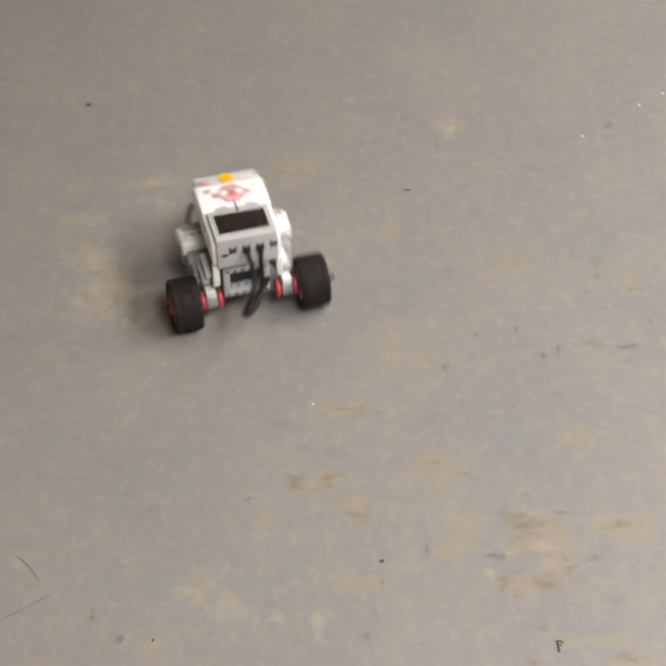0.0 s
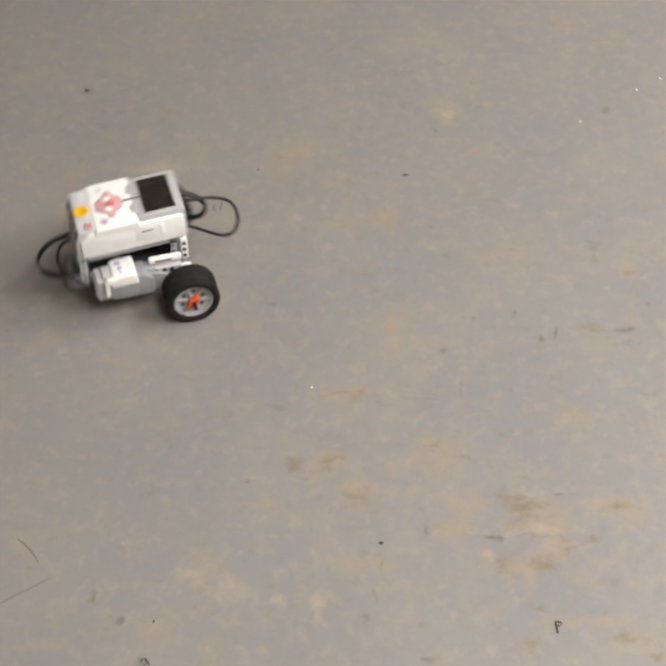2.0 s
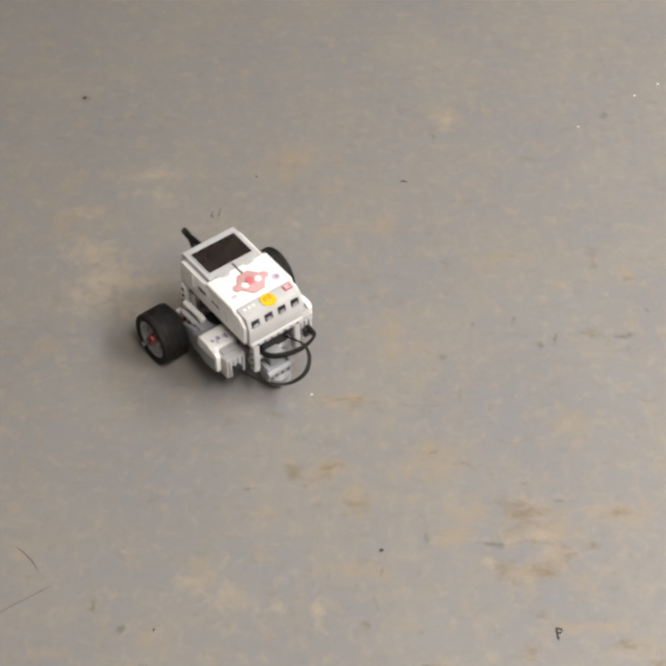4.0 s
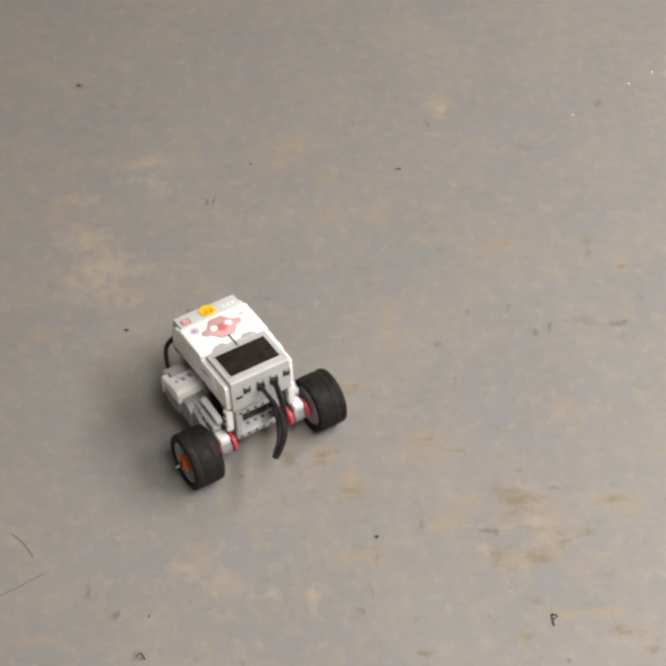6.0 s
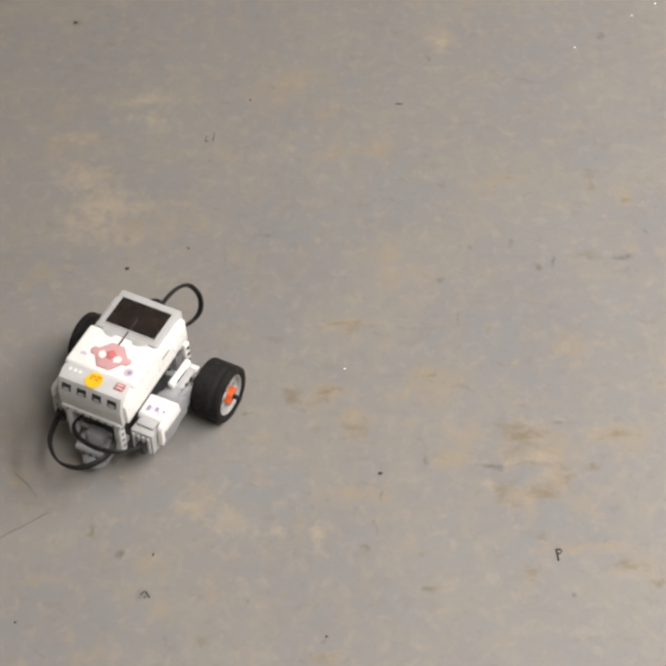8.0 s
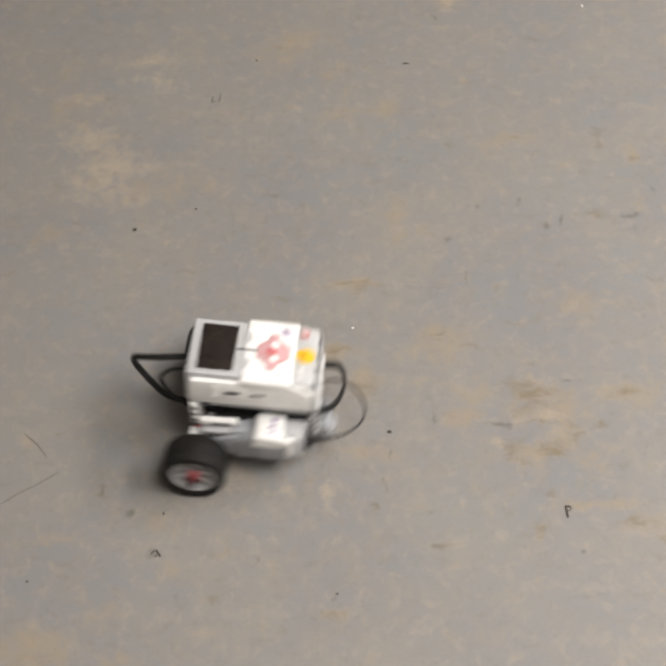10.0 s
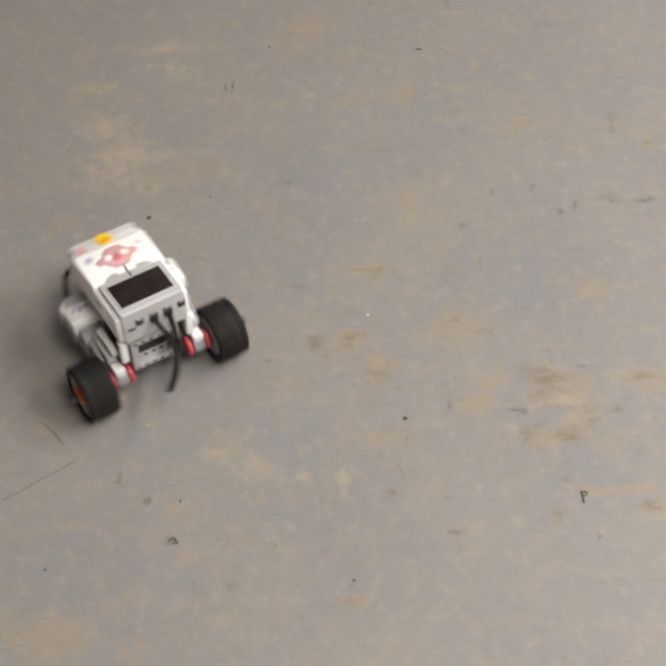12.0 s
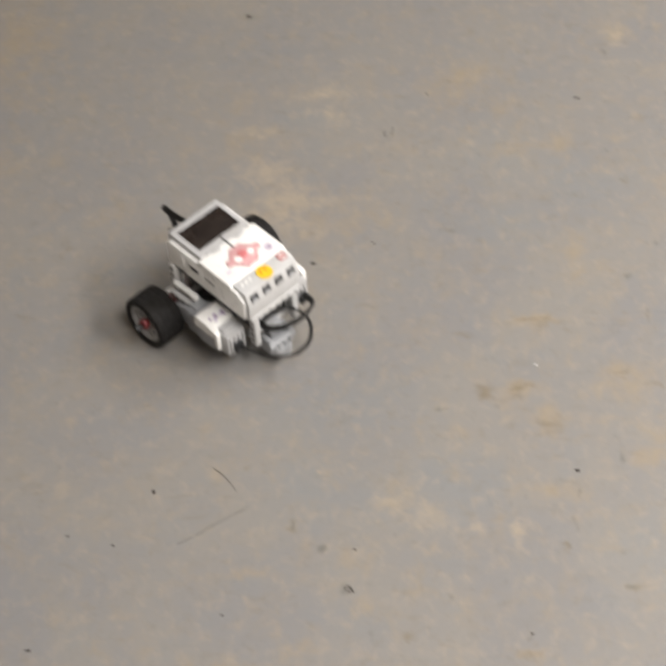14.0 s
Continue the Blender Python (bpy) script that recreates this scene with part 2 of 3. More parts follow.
# stains, paler patches and trodden dirt: centre x, y, radii, strength
TAN_STAINS = [(0.096, 1.052, 0.020, 0.021, 0.9), (0.021, 0.994, 0.016, 0.013, 0.7), (0.126, 0.991, 0.020, 0.014, 0.8), (0.191, 0.964, 0.027, 0.017, 1),
    (0.202, 0.934, 0.023, 0.017, 0.9), (0.251, 0.982, 0.016, 0.010, 0.9), (0.106, 0.959, 0.010, 0.015, 0.6), (0.235, 0.909, 0.019, 0.019, 0.5),
    (0.238, 0.853, 0.026, 0.005, 0.5), (0.061, 1.222, 0.015, 0.027, 0.6), (0.191, 1.330, 0.027, 0.009, 0.5), (-0.051, 1.498, 0.034, 0.034, 0.75),
    (-0.010, 1.456, 0.024, 0.013, 0.6), (0.019, 1.380, 0.023, 0.008, 0.5), (0.058, 1.379, 0.012, 0.012, 0.7), (-0.171, 1.280, 0.036, 0.029, 0.6)]
TAN_STAINS += [(-0.281, 1.418, 0.028, 0.017, 0.7), (-0.292, 1.212, 0.017, 0.017, 0.8), (-0.106, 0.828, 0.005, 0.011, 0.8), (-0.162, 0.843, 0.017, 0.015, 0.6),
    (-0.252, 0.841, 0.013, 0.008, 0.8), (0.166, 0.827, 0.005, 0.011, 0.6), (0.317, 1.303, 0.010, 0.012, 0.7), (-0.300, 1.469, 0.029, 0.018, 0.4),
    (0.075, 1.197, 0.026, 0.015, 0.4), (-0.557, 1.593, 0.041, 0.093, 0.8), (-0.543, 1.378, 0.026, 0.017, 0.8), (-0.042, 1.504, 0.024, 0.022, 0.8),
    (0.140, 1.576, 0.015, 0.017, 0.8), (0.053, 1.396, 0.013, 0.011, 0.7), (0.016, 1.135, 0.023, 0.006, 0.7), (0.099, 1.047, 0.024, 0.015, 0.7)]
TAN_STAINS += [(0.058, 0.906, 0.009, 0.014, 0.5), (-0.204, 0.766, 0.011, 0.008, 0.6), (-0.014, 0.754, 0.012, 0.006, 0.8), (-0.157, 0.803, 0.005, 0.010, 0.6),
    (-0.417, 1.294, 0.020, 0.022, 0.6), (-0.278, 0.727, 0.021, 0.012, 0.7), (-0.304, 0.744, 0.013, 0.010, 0.5), (-0.121, 0.915, 0.019, 0.016, 0.5)]
BROWN_STAINS = [(0.029, 1.127, 0.017, 0.007, 0.9), (0.174, 0.987, 0.020, 0.018, 1), (0.154, 0.921, 0.011, 0.009, 1), (0.183, 0.919, 0.018, 0.010, 0.9),
    (0.250, 0.981, 0.011, 0.006, 0.8), (0.256, 0.837, 0.013, 0.005, 0.9), (0.280, 0.822, 0.007, 0.004, 1), (0.178, 0.952, 0.013, 0.003, 0.9),
    (0.130, 1.045, 0.014, 0.005, 0.7), (0.027, 0.993, 0.009, 0.005, 0.7), (0.264, 1.219, 0.015, 0.007, 1), (0.281, 1.330, 0.006, 0.013, 0.8),
    (0.125, 1.332, 0.005, 0.019, 0.6), (-0.039, 1.038, 0.011, 0.010, 1), (0.023, 1.000, 0.013, 0.011, 0.9), (0.002, 1.050, 0.011, 0.004, 0.8)]
BROWN_STAINS += [(-0.009, 1.032, 0.012, 0.006, 0.7), (-0.014, 0.753, 0.009, 0.006, 1), (0.025, 0.860, 0.003, 0.005, 0.9), (-0.217, 0.890, 0.005, 0.006, 0.9)]
CREAM_STAINS = [(-0.262, 1.355, 0.023, 0.019, 0.9), (-0.237, 1.311, 0.027, 0.029, 1), (-0.247, 1.282, 0.031, 0.022, 0.7), (-0.200, 1.484, 0.036, 0.008, 0.9),
    (-0.275, 1.421, 0.019, 0.009, 0.8), (-0.211, 1.265, 0.027, 0.011, 0.6), (-0.016, 0.879, 0.005, 0.017, 1), (-0.100, 0.895, 0.019, 0.016, 0.6),
    (-0.193, 0.949, 0.004, 0.003, 1), (0.138, 1.573, 0.011, 0.024, 0.7), (-0.204, 1.307, 0.023, 0.019, 0.6), (-0.139, 1.311, 0.007, 0.007, 0.5),
    (-0.189, 1.448, 0.015, 0.019, 0.7), (-0.126, 0.911, 0.021, 0.013, 0.5), (-0.050, 0.883, 0.008, 0.005, 0.6), (0.191, 0.959, 0.016, 0.006, 0.8)]
CREAM_STAINS += [(0.175, 0.999, 0.016, 0.006, 0.5), (0.143, 0.931, 0.008, 0.005, 0.6), (-0.276, 1.199, 0.006, 0.006, 0.7)]
BLUE_PATCHES = [(0.076, 1.324, 0.041, 0.039, 0.8), (-0.002, 1.268, 0.036, 0.028, 0.8), (0.238, 1.260, 0.049, 0.031, 0.7), (0.282, 1.364, 0.018, 0.020, 0.8),
    (0.103, 0.862, 0.041, 0.036, 0.6), (-0.139, 0.920, 0.046, 0.028, 0.6), (0.165, 1.113, 0.025, 0.033, 0.8), (-0.070, 0.937, 0.047, 0.033, 0.7),
    (-0.203, 1.444, 0.043, 0.016, 0.7), (0.208, 0.891, 0.023, 0.018, 0.6), (-0.071, 0.898, 0.015, 0.016, 0.8), (-0.176, 1.026, 0.081, 0.041, 0.6),
    (0.289, 1.149, 0.025, 0.029, 0.8), (-0.014, 1.367, 0.042, 0.041, 0.5), (-0.261, 1.126, 0.038, 0.050, 0.4), (-0.198, 0.933, 0.046, 0.038, 0.5)]
DIRT = [(0.215, 1.000, 0.013, 0.003, 0.8), (0.145, 0.951, 0.019, 0.003, 0.9), (0.083, 0.962, 0.004, 0.018, 0.6), (0.127, 1.137, 0.003, 0.015, 0.6),
    (0.092, 1.125, 0.029, 0.002, 0.5), (0.300, 1.213, 0.010, 0.004, 1), (0.213, 1.204, 0.007, 0.005, 0.9), (0.230, 1.213, 0.002, 0.009, 0.7),
    (0.189, 1.240, 0.004, 0.005, 0.8), (0.147, 1.237, 0.003, 0.003, 0.7), (0.326, 1.579, 0.007, 0.007, 0.7), (0.123, 1.544, 0.003, 0.007, 0.8),
    (0.204, 0.808, 0.004, 0.003, 0.8), (0.078, 0.818, 0.006, 0.004, 0.6), (-0.081, 0.812, 0.002, 0.007, 0.7), (-0.191, 0.866, 0.005, 0.006, 1)]
DIRT += [(-0.169, 0.821, 0.007, 0.008, 0.8), (-0.217, 0.890, 0.003, 0.007, 0.7), (-0.289, 1.628, 0.009, 0.007, 0.7), (0.133, 0.951, 0.005, 0.004, 0.5),
    (-0.065, 1.263, 0.015, 0.006, 0.6), (-0.104, 1.221, 0.004, 0.030, 0.6), (-0.150, 0.773, 0.003, 0.008, 0.4), (-0.013, 0.770, 0.003, 0.003, 0.7),
    (0.042, 0.922, 0.002, 0.017, 0.45), (0.035, 0.889, 0.002, 0.018, 0.5), (0.028, 0.862, 0.002, 0.005, 0.9), (-0.082, 1.022, 0.009, 0.003, 0.7),
    (-0.019, 1.003, 0.005, 0.004, 0.6)]
TAN_STAINS += [(0.019, 1.132, 0.023, 0.009, 0.9), (-0.001, 1.046, 0.018, 0.010, 0.9), (0.023, 1.007, 0.020, 0.016, 1), (0.096, 1.057, 0.024, 0.019, 0.9),
    (0.135, 0.990, 0.016, 0.009, 0.8), (0.181, 0.985, 0.028, 0.015, 1), (0.262, 0.986, 0.024, 0.013, 0.9), (0.175, 0.919, 0.031, 0.011, 1),
    (0.108, 0.961, 0.018, 0.013, 0.8), (0.016, 0.922, 0.023, 0.011, 0.7), (0.221, 0.859, 0.030, 0.006, 0.8), (0.259, 0.837, 0.013, 0.009, 0.7),
    (0.066, 1.197, 0.015, 0.006, 0.8), (0.059, 1.227, 0.015, 0.013, 0.8), (0.043, 1.388, 0.032, 0.010, 0.8), (0.193, 1.335, 0.021, 0.011, 0.8)]
TAN_STAINS += [(-0.269, 0.725, 0.032, 0.020, 0.9), (-0.195, 0.713, 0.021, 0.012, 0.7), (-0.103, 0.820, 0.010, 0.008, 0.7), (-0.217, 0.751, 0.011, 0.008, 0.6),
    (0.226, 1.097, 0.029, 0.022, 0.5), (-0.144, 0.711, 0.011, 0.006, 0.6)]
BROWN_STAINS += [(0.012, 1.131, 0.012, 0.005, 1), (0.077, 1.132, 0.015, 0.003, 0.8), (-0.001, 1.047, 0.011, 0.004, 1), (0.021, 0.988, 0.013, 0.005, 0.9),
    (0.024, 1.010, 0.010, 0.008, 0.7), (0.091, 1.062, 0.008, 0.005, 0.8), (0.129, 1.045, 0.007, 0.005, 0.9), (0.181, 0.987, 0.017, 0.007, 1),
    (0.262, 0.986, 0.016, 0.006, 0.9), (0.167, 0.918, 0.018, 0.007, 0.9), (0.152, 0.920, 0.005, 0.005, 0.9), (0.214, 0.933, 0.005, 0.012, 0.8),
    (0.235, 0.943, 0.005, 0.005, 0.9), (0.166, 0.831, 0.006, 0.010, 0.8), (0.080, 0.817, 0.008, 0.006, 0.9), (0.269, 1.217, 0.012, 0.007, 1)]
BROWN_STAINS += [(0.316, 1.300, 0.008, 0.006, 0.9), (-0.115, 0.768, 0.005, 0.005, 0.8), (0.193, 1.335, 0.013, 0.005, 0.7), (0.184, 0.869, 0.005, 0.005, 0.7)]
DIRT += [(0.220, 1.000, 0.017, 0.003, 0.7), (0.150, 0.948, 0.009, 0.003, 0.7), (0.085, 0.966, 0.004, 0.010, 0.5), (0.306, 1.215, 0.015, 0.005, 0.7),
    (0.214, 1.205, 0.006, 0.005, 0.8), (0.189, 1.238, 0.004, 0.005, 0.8), (0.149, 1.235, 0.004, 0.004, 0.7), (0.114, 1.190, 0.005, 0.005, 0.8),
    (-0.079, 0.812, 0.002, 0.006, 0.7), (0.330, 1.252, 0.004, 0.005, 0.6)]
FLOOR = floor_material()


def wall_paint(name, colour):
    m, nodes, links, bsdf = material(name)
    links.new(mixed(nodes, links, ranged(nodes, links, noise_node(nodes, links, 1.7, 5), 0.35, 0.7), colour, tuple(c * 0.86 for c in colour)), bsdf.inputs["Base Color"])
    bsdf.inputs["Roughness"].default_value = 0.8
    bumped(nodes, links, bsdf, noise_node(nodes, links, 180, 4), 0.15, 0.002)
    return m


WALL = wall_paint("cream_wall_paint", (0.50, 0.475, 0.43))
CEILING = wall_paint("white_ceiling_paint", (0.60, 0.59, 0.575))
DIFFUSER = plastic("frosted_diffuser", (0.8, 0.8, 0.78), 0.5, 0.03)
DIFFUSER.node_tree.nodes["Principled BSDF"].inputs["Emission Color"].default_value = (1.0, 0.957, 0.912, 1)
DIFFUSER.node_tree.nodes["Principled BSDF"].inputs["Emission Strength"].default_value = 1.0
SPECK = plastic("dark_dirt", (0.055, 0.048, 0.044), 0.8, 0.3, 0.2)
GRIME = plastic("brown_grime", (0.095, 0.086, 0.078), 0.8, 0.3, 0.2)
SCRATCH = plastic("scratched_paint", (0.197, 0.189, 0.179), 0.8, 0.2, 0.2)
FAINT = plastic("worn_paint_line", (0.224, 0.215, 0.204), 0.8, 0.2, 0.2)
SCUFF = plastic("rubber_scuff", (0.150, 0.145, 0.138), 0.8, 0.3, 0.2)
PALE = plastic("white_paint_chip", (0.85, 0.84, 0.82), 0.5, 0.05)


# ---- mesh helpers ----
def mesh_object(name, bm, mat, smooth=True):
    bmesh.ops.recalc_face_normals(bm, faces=bm.faces[:])
    me = bpy.data.meshes.new(name)
    bm.to_mesh(me)
    bm.free()
    me.materials.append(mat)
    if smooth:
        me.set_sharp_from_angle(angle=radians(35))
    ob = new(name, me)
    return ob


def part(name, bm, mat, parent, label=""):
    ob = mesh_object(name, bm, mat)
    ob.parent = parent
    if label:
        tagged(ob, label)
    return ob


def bevelled(bm, width, segments=2, sharp=30):
    edges = [e for e in bm.edges if len(e.link_faces) == 2 and e.calc_face_angle(0) > radians(sharp)]
    if width > 0:
        bmesh.ops.bevel(bm, geom=edges, offset=width, segments=segments, profile=0.6, affect="EDGES", clamp_overlap=True)
    return bm


def joined(*bms):
    out = bms[0]
    for b in bms[1:]:
        me = bpy.data.meshes.new("tmp")
        b.to_mesh(me)
        b.free()
        out.from_mesh(me)
        bpy.data.meshes.remove(me)
    return out


def moved(bm, m):
    bmesh.ops.transform(bm, matrix=m, verts=bm.verts[:])
    return bm


def block(x0, x1, y0, y1, z0, z1, bevel=0.0008, segments=2):
    bm = bmesh.new()
    bmesh.ops.create_cube(bm, size=1, matrix=Matrix.Translation(((x0 + x1) / 2, (y0 + y1) / 2, (z0 + z1) / 2)) @ Matrix.Diagonal((x1 - x0, y1 - y0, z1 - z0, 1)))
    return bevelled(bm, bevel, segments)


def prism(outline, a, b, axis="x", bevel=0.0008, segments=2):
    """An outline pushed along an axis; the outline is (y, z), (x, z) or (x, y)."""
    bm = bmesh.new()
    put = {"x": lambda s, p: (s, p[0], p[1]), "y": lambda s, p: (p[0], s, p[1]), "z": lambda s, p: (p[0], p[1], s)}[axis]
    ends = [[bm.verts.new(put(s, p)) for p in outline] for s in (a, b)]
    n = len(outline)
    bm.faces.new(ends[0][::-1])
    bm.faces.new(ends[1])
    for i in range(n):
        bm.faces.new((ends[0][i], ends[0][(i + 1) % n], ends[1][(i + 1) % n], ends[1][i]))
    bmesh.ops.recalc_face_normals(bm, faces=bm.faces[:])
    return bevelled(bm, bevel, segments)


def lathe(profile, steps=48, axis="x"):
    """Turns (along, radius) points round an axis."""
    bm = bmesh.new()
    rings = []
    for s in range(steps):
        a = 2 * math.pi * s / steps
        rings.append([bm.verts.new((u, r * math.cos(a), r * math.sin(a))) for u, r in profile])
    for s in range(steps):
        p, q = rings[s], rings[(s + 1) % steps]
        for i in range(len(profile) - 1):
            bm.faces.new((p[i], p[i + 1], q[i + 1], q[i]))
    bmesh.ops.remove_doubles(bm, verts=bm.verts[:], dist=1e-7)
    if axis == "y":
        moved(bm, pose(0, 0, 0, 0, 0, 90))
    elif axis == "z":
        moved(bm, pose(0, 0, 0, 0, -90, 0))
    return bm


def rod(centre, radius, a, b, axis="x", steps=24, bevel=0.0004):
    """A round bar from a to b along an axis, through the other two coordinates of centre."""
    bm = lathe([(a, 0), (a, radius - bevel), (a + bevel, radius), (b - bevel, radius), (b, radius - bevel), (b, 0)], steps, axis)
    return moved(bm, Matrix.Translation(centre))


def smooth_path(points, per=10):
    pts = [Vector(p) for p in points]
    pts = [2 * pts[0] - pts[1], *pts, 2 * pts[-1] - pts[-2]]
    out = []
    for i in range(1, len(pts) - 2):
        p0, p1, p2, p3 = pts[i - 1:i + 3]
        for k in range(per):
            t = k / per
            out.append(0.5 * (2 * p1 + (p2 - p0) * t + (2 * p0 - 5 * p1 + 4 * p2 - p3) * t * t + (3 * p1 - p0 - 3 * p2 + p3) * t ** 3))
    return out + [pts[-2]]


def flat_cable(points, wide=0.0052, thick=0.0022, side=(1, 0, 0)):
    """A flat six-wire cable with rounded edges along a bent path; side is the way in which it is broad."""
    path = smooth_path(points)
    bm = bmesh.new()
    rings = []
    for i, p in enumerate(path):
        d = (path[min(i + 1, len(path) - 1)] - path[max(i - 1, 0)]).normalized()
        s = Vector(side) - d * d.dot(Vector(side))
        s = s.normalized() if s.length > 0.05 else d.orthogonal().normalized()
        n = d.cross(s)
        ring = []
        for k in range(10):
            a = 2 * math.pi * (k + 0.5) / 10
            ca, sa = math.cos(a), math.sin(a)
            ring.append(bm.verts.new(p + s * wide / 2 * math.copysign(abs(ca) ** 0.6, ca) + n * thick / 2 * math.copysign(abs(sa) ** 0.6, sa)))
        rings.append(ring)
    for p, q in zip(rings, rings[1:]):
        for k in range(10):
            bm.faces.new((p[k], p[(k + 1) % 10], q[(k + 1) % 10], q[k]))
    bm.faces.new(rings[0][::-1])
    bm.faces.new(rings[-1])
    return bm


# ---- the room ----
def build_room():
    x0, x1, y0, y1, h = ROOM
    bm = bmesh.new()
    bmesh.ops.create_grid(bm, x_segments=8, y_segments=8, size=0.5, matrix=Matrix.Translation(((x0 + x1) / 2, (y0 + y1) / 2, 0)) @ Matrix.Diagonal((x1 - x0, y1 - y0, 1, 1)))
    tagged(mesh_object("floor", bm, FLOOR, False), "scuffed grey painted concrete floor with beige stains", "floor", kind="structure")
    for name, box in (("wall_west", (x0 - 0.15, x0, y0 - 0.15, y1 + 0.15, -0.1, h)), ("wall_east", (x1, x1 + 0.15, y0 - 0.15, y1 + 0.15, -0.1, h)),
                      ("wall_south", (x0, x1, y0 - 0.15, y0, -0.1, h)), ("wall_north", (x0, x1, y1, y1 + 0.15, -0.1, h))):
        tagged(mesh_object(name, block(*box, 0.0), WALL, False), "plain cream painted wall", "wall", kind="structure")
    tagged(mesh_object("ceiling", block(x0 - 0.15, x1 + 0.15, y0 - 0.15, y1 + 0.15, h, h + 0.15, 0.0), CEILING, False), "plain pale grey painted ceiling", "ceiling", kind="structure")


build_room()


def ceiling_light(x, y):
    thing = tagged(new("ceiling_light"), "white ceiling light box with a frosted panel", "ceiling light", "ceiling lights")
    thing.matrix_world = pose(x, y, ROOM[4])
    part("housing", block(-0.32, 0.32, -0.64, 0.64, -0.09, 0, 0.006), CEILING, thing)
    part("diffuser", block(-0.295, 0.295, -0.615, 0.615, -0.104, -0.0885, 0.003), DIFFUSER, thing, "frosted glowing panel")
    return thing


for lx, ly, watts in LAMPS:
    ceiling_light(lx, ly)


# ---- the robot: x to its right, y towards the sensor ports, z up; the axle is over its origin ----
robot = tagged(new("toy_robot"), "white and grey two-wheeled toy robot driving on the floor", "toy robot")
TILT = Matrix.Translation((0, -0.0073, 0.1138)) @ pose(0, 0, 0, -3.6) @ Matrix.Diagonal((1, 1.035, 1, 1))  # the control brick's own space: y back from its front edge, z down from its top


def build_brick():
    b = lambda bm: moved(bm, TILT)
    shell = part("control_brick", b(joined(
        prism([(0.046, -0.010), (0.046, -0.0006), (0.049, 0.0), (0.088, 0.0), (0.0905, -0.0025), (0.0905, -0.010)], -0.0360, 0.0360, bevel=0.0024, segments=3),
        prism([(0.003, -0.034), (0.003, -0.008), (0.006, -0.0055), (0.045, -0.0055), (0.049, -0.0022), (0.097, -0.0040), (0.1065, -0.012), (0.1065, -0.034)], -0.0358, 0.0358, bevel=0.0018),
    )), WHITE, robot, "white plastic control brick with rounded edges")
    part("front_panel", b(joined(
        prism([(0.0, -0.036), (0.0, -0.0012), (0.0015, 0.0), (0.0455, 0.0), (0.0455, -0.036)], -0.0312, 0.0312, bevel=0.0014, segments=3),
        prism([(-0.0235, 0.0448), (0.0235, 0.0448), (0.0235, 0.047), (0.018, 0.0505), (0.011, 0.0515), (0.008, 0.0475), (-0.008, 0.0475), (-0.011, 0.0515), (-0.018, 0.0505), (-0.0235, 0.047)], -0.004, 0.0006, "z", 0.0004),
    )), PANEL, shell, "light grey front panel round the display")
    part("screen_frame", b(joined(*[block(*q, -0.001, 0.0008, 0.0004) for q in
        ((-0.0272, 0.0272, 0.0067, 0.0080), (-0.0272, 0.0272, 0.0387, 0.0400), (-0.0272, -0.0259, 0.0080, 0.0387), (0.0259, 0.0272, 0.0080, 0.0387))])), PANEL, shell)
    part("screen", b(block(-0.0259, 0.0259, 0.0080, 0.0387, -0.001, 0.0003, 0.0002)), SCREEN, shell, "dark blank display")
    part("screen_scratch", b(rod((0.0, 0, 0.0001), 0.00032, 0.0245, 0.0387, "y", 10, 0.0001)), GLINT, shell, "fine glossy scratch across the display")
    part("groove", b(block(-0.0007, 0.0007, 0.0402, 0.0570, -0.001, 0.0010, 0.0002)), DARK, shell)
    # keys, with their red backlight put into the plastic colours
    cy = 0.0700
    diamond = [(-0.0200, 0.0), (-0.0180, -0.0035), (-0.0135, -0.0040), (-0.0060, -0.0125), (0.0060, -0.0125), (0.0135, -0.0040), (0.0180, -0.0035), (0.0200, 0.0),
               (0.0180, 0.0035), (0.0135, 0.0040), (0.0060, 0.0135), (-0.0060, 0.0135), (-0.0135, 0.0040), (-0.0180, 0.0035)]
    part("key_rim", b(prism([(x * 1.035, cy + y * 1.05) for x, y in diamond], -0.002, 0.0004, "z", 0.0)), KEY_RIM, shell, "red backlight colour round the keys")
    part("key_plate", b(prism([(x, cy + y) for x, y in diamond], -0.002, 0.0008, "z", 0.0005)), KEY_GLOW, shell, "diamond of control keys coloured as if lit red from behind")
    part("centre_key", b(prism([(-0.0052, cy - 0.002), (-0.0015, cy - 0.0058), (0.0015, cy - 0.0058), (0.0052, cy - 0.002), (0.0025, cy + 0.0035), (-0.0025, cy + 0.0035)], 0.0, 0.0016, "z", 0.0004)), KEY_RED, shell)
    for s in (-1, 1):
        part("white_key", b(prism([(s * 0.0035, cy + 0.001), (s * 0.008, cy - 0.0028), (s * 0.0118, cy), (s * 0.0105, cy + 0.0042), (s * 0.006, cy + 0.0058)], 0.0, 0.0014, "z", 0.0004)), WHITE, shell)
    # sloping strip and sensor ports
    part("port_strip", b(prism([(0.088, -0.020), (0.088, -0.0015), (0.0895, -0.0008), (0.1060, -0.0016), (0.1110, -0.0165), (0.1110, -0.036), (0.088, -0.036)], -0.0325, 0.0325, bevel=0.0012)), STRIP, shell, "light grey strip with four sensor ports")
    slope = Matrix.Translation((0, 0.1060, -0.0016)) @ pose(0, 0, 0, -71.5)
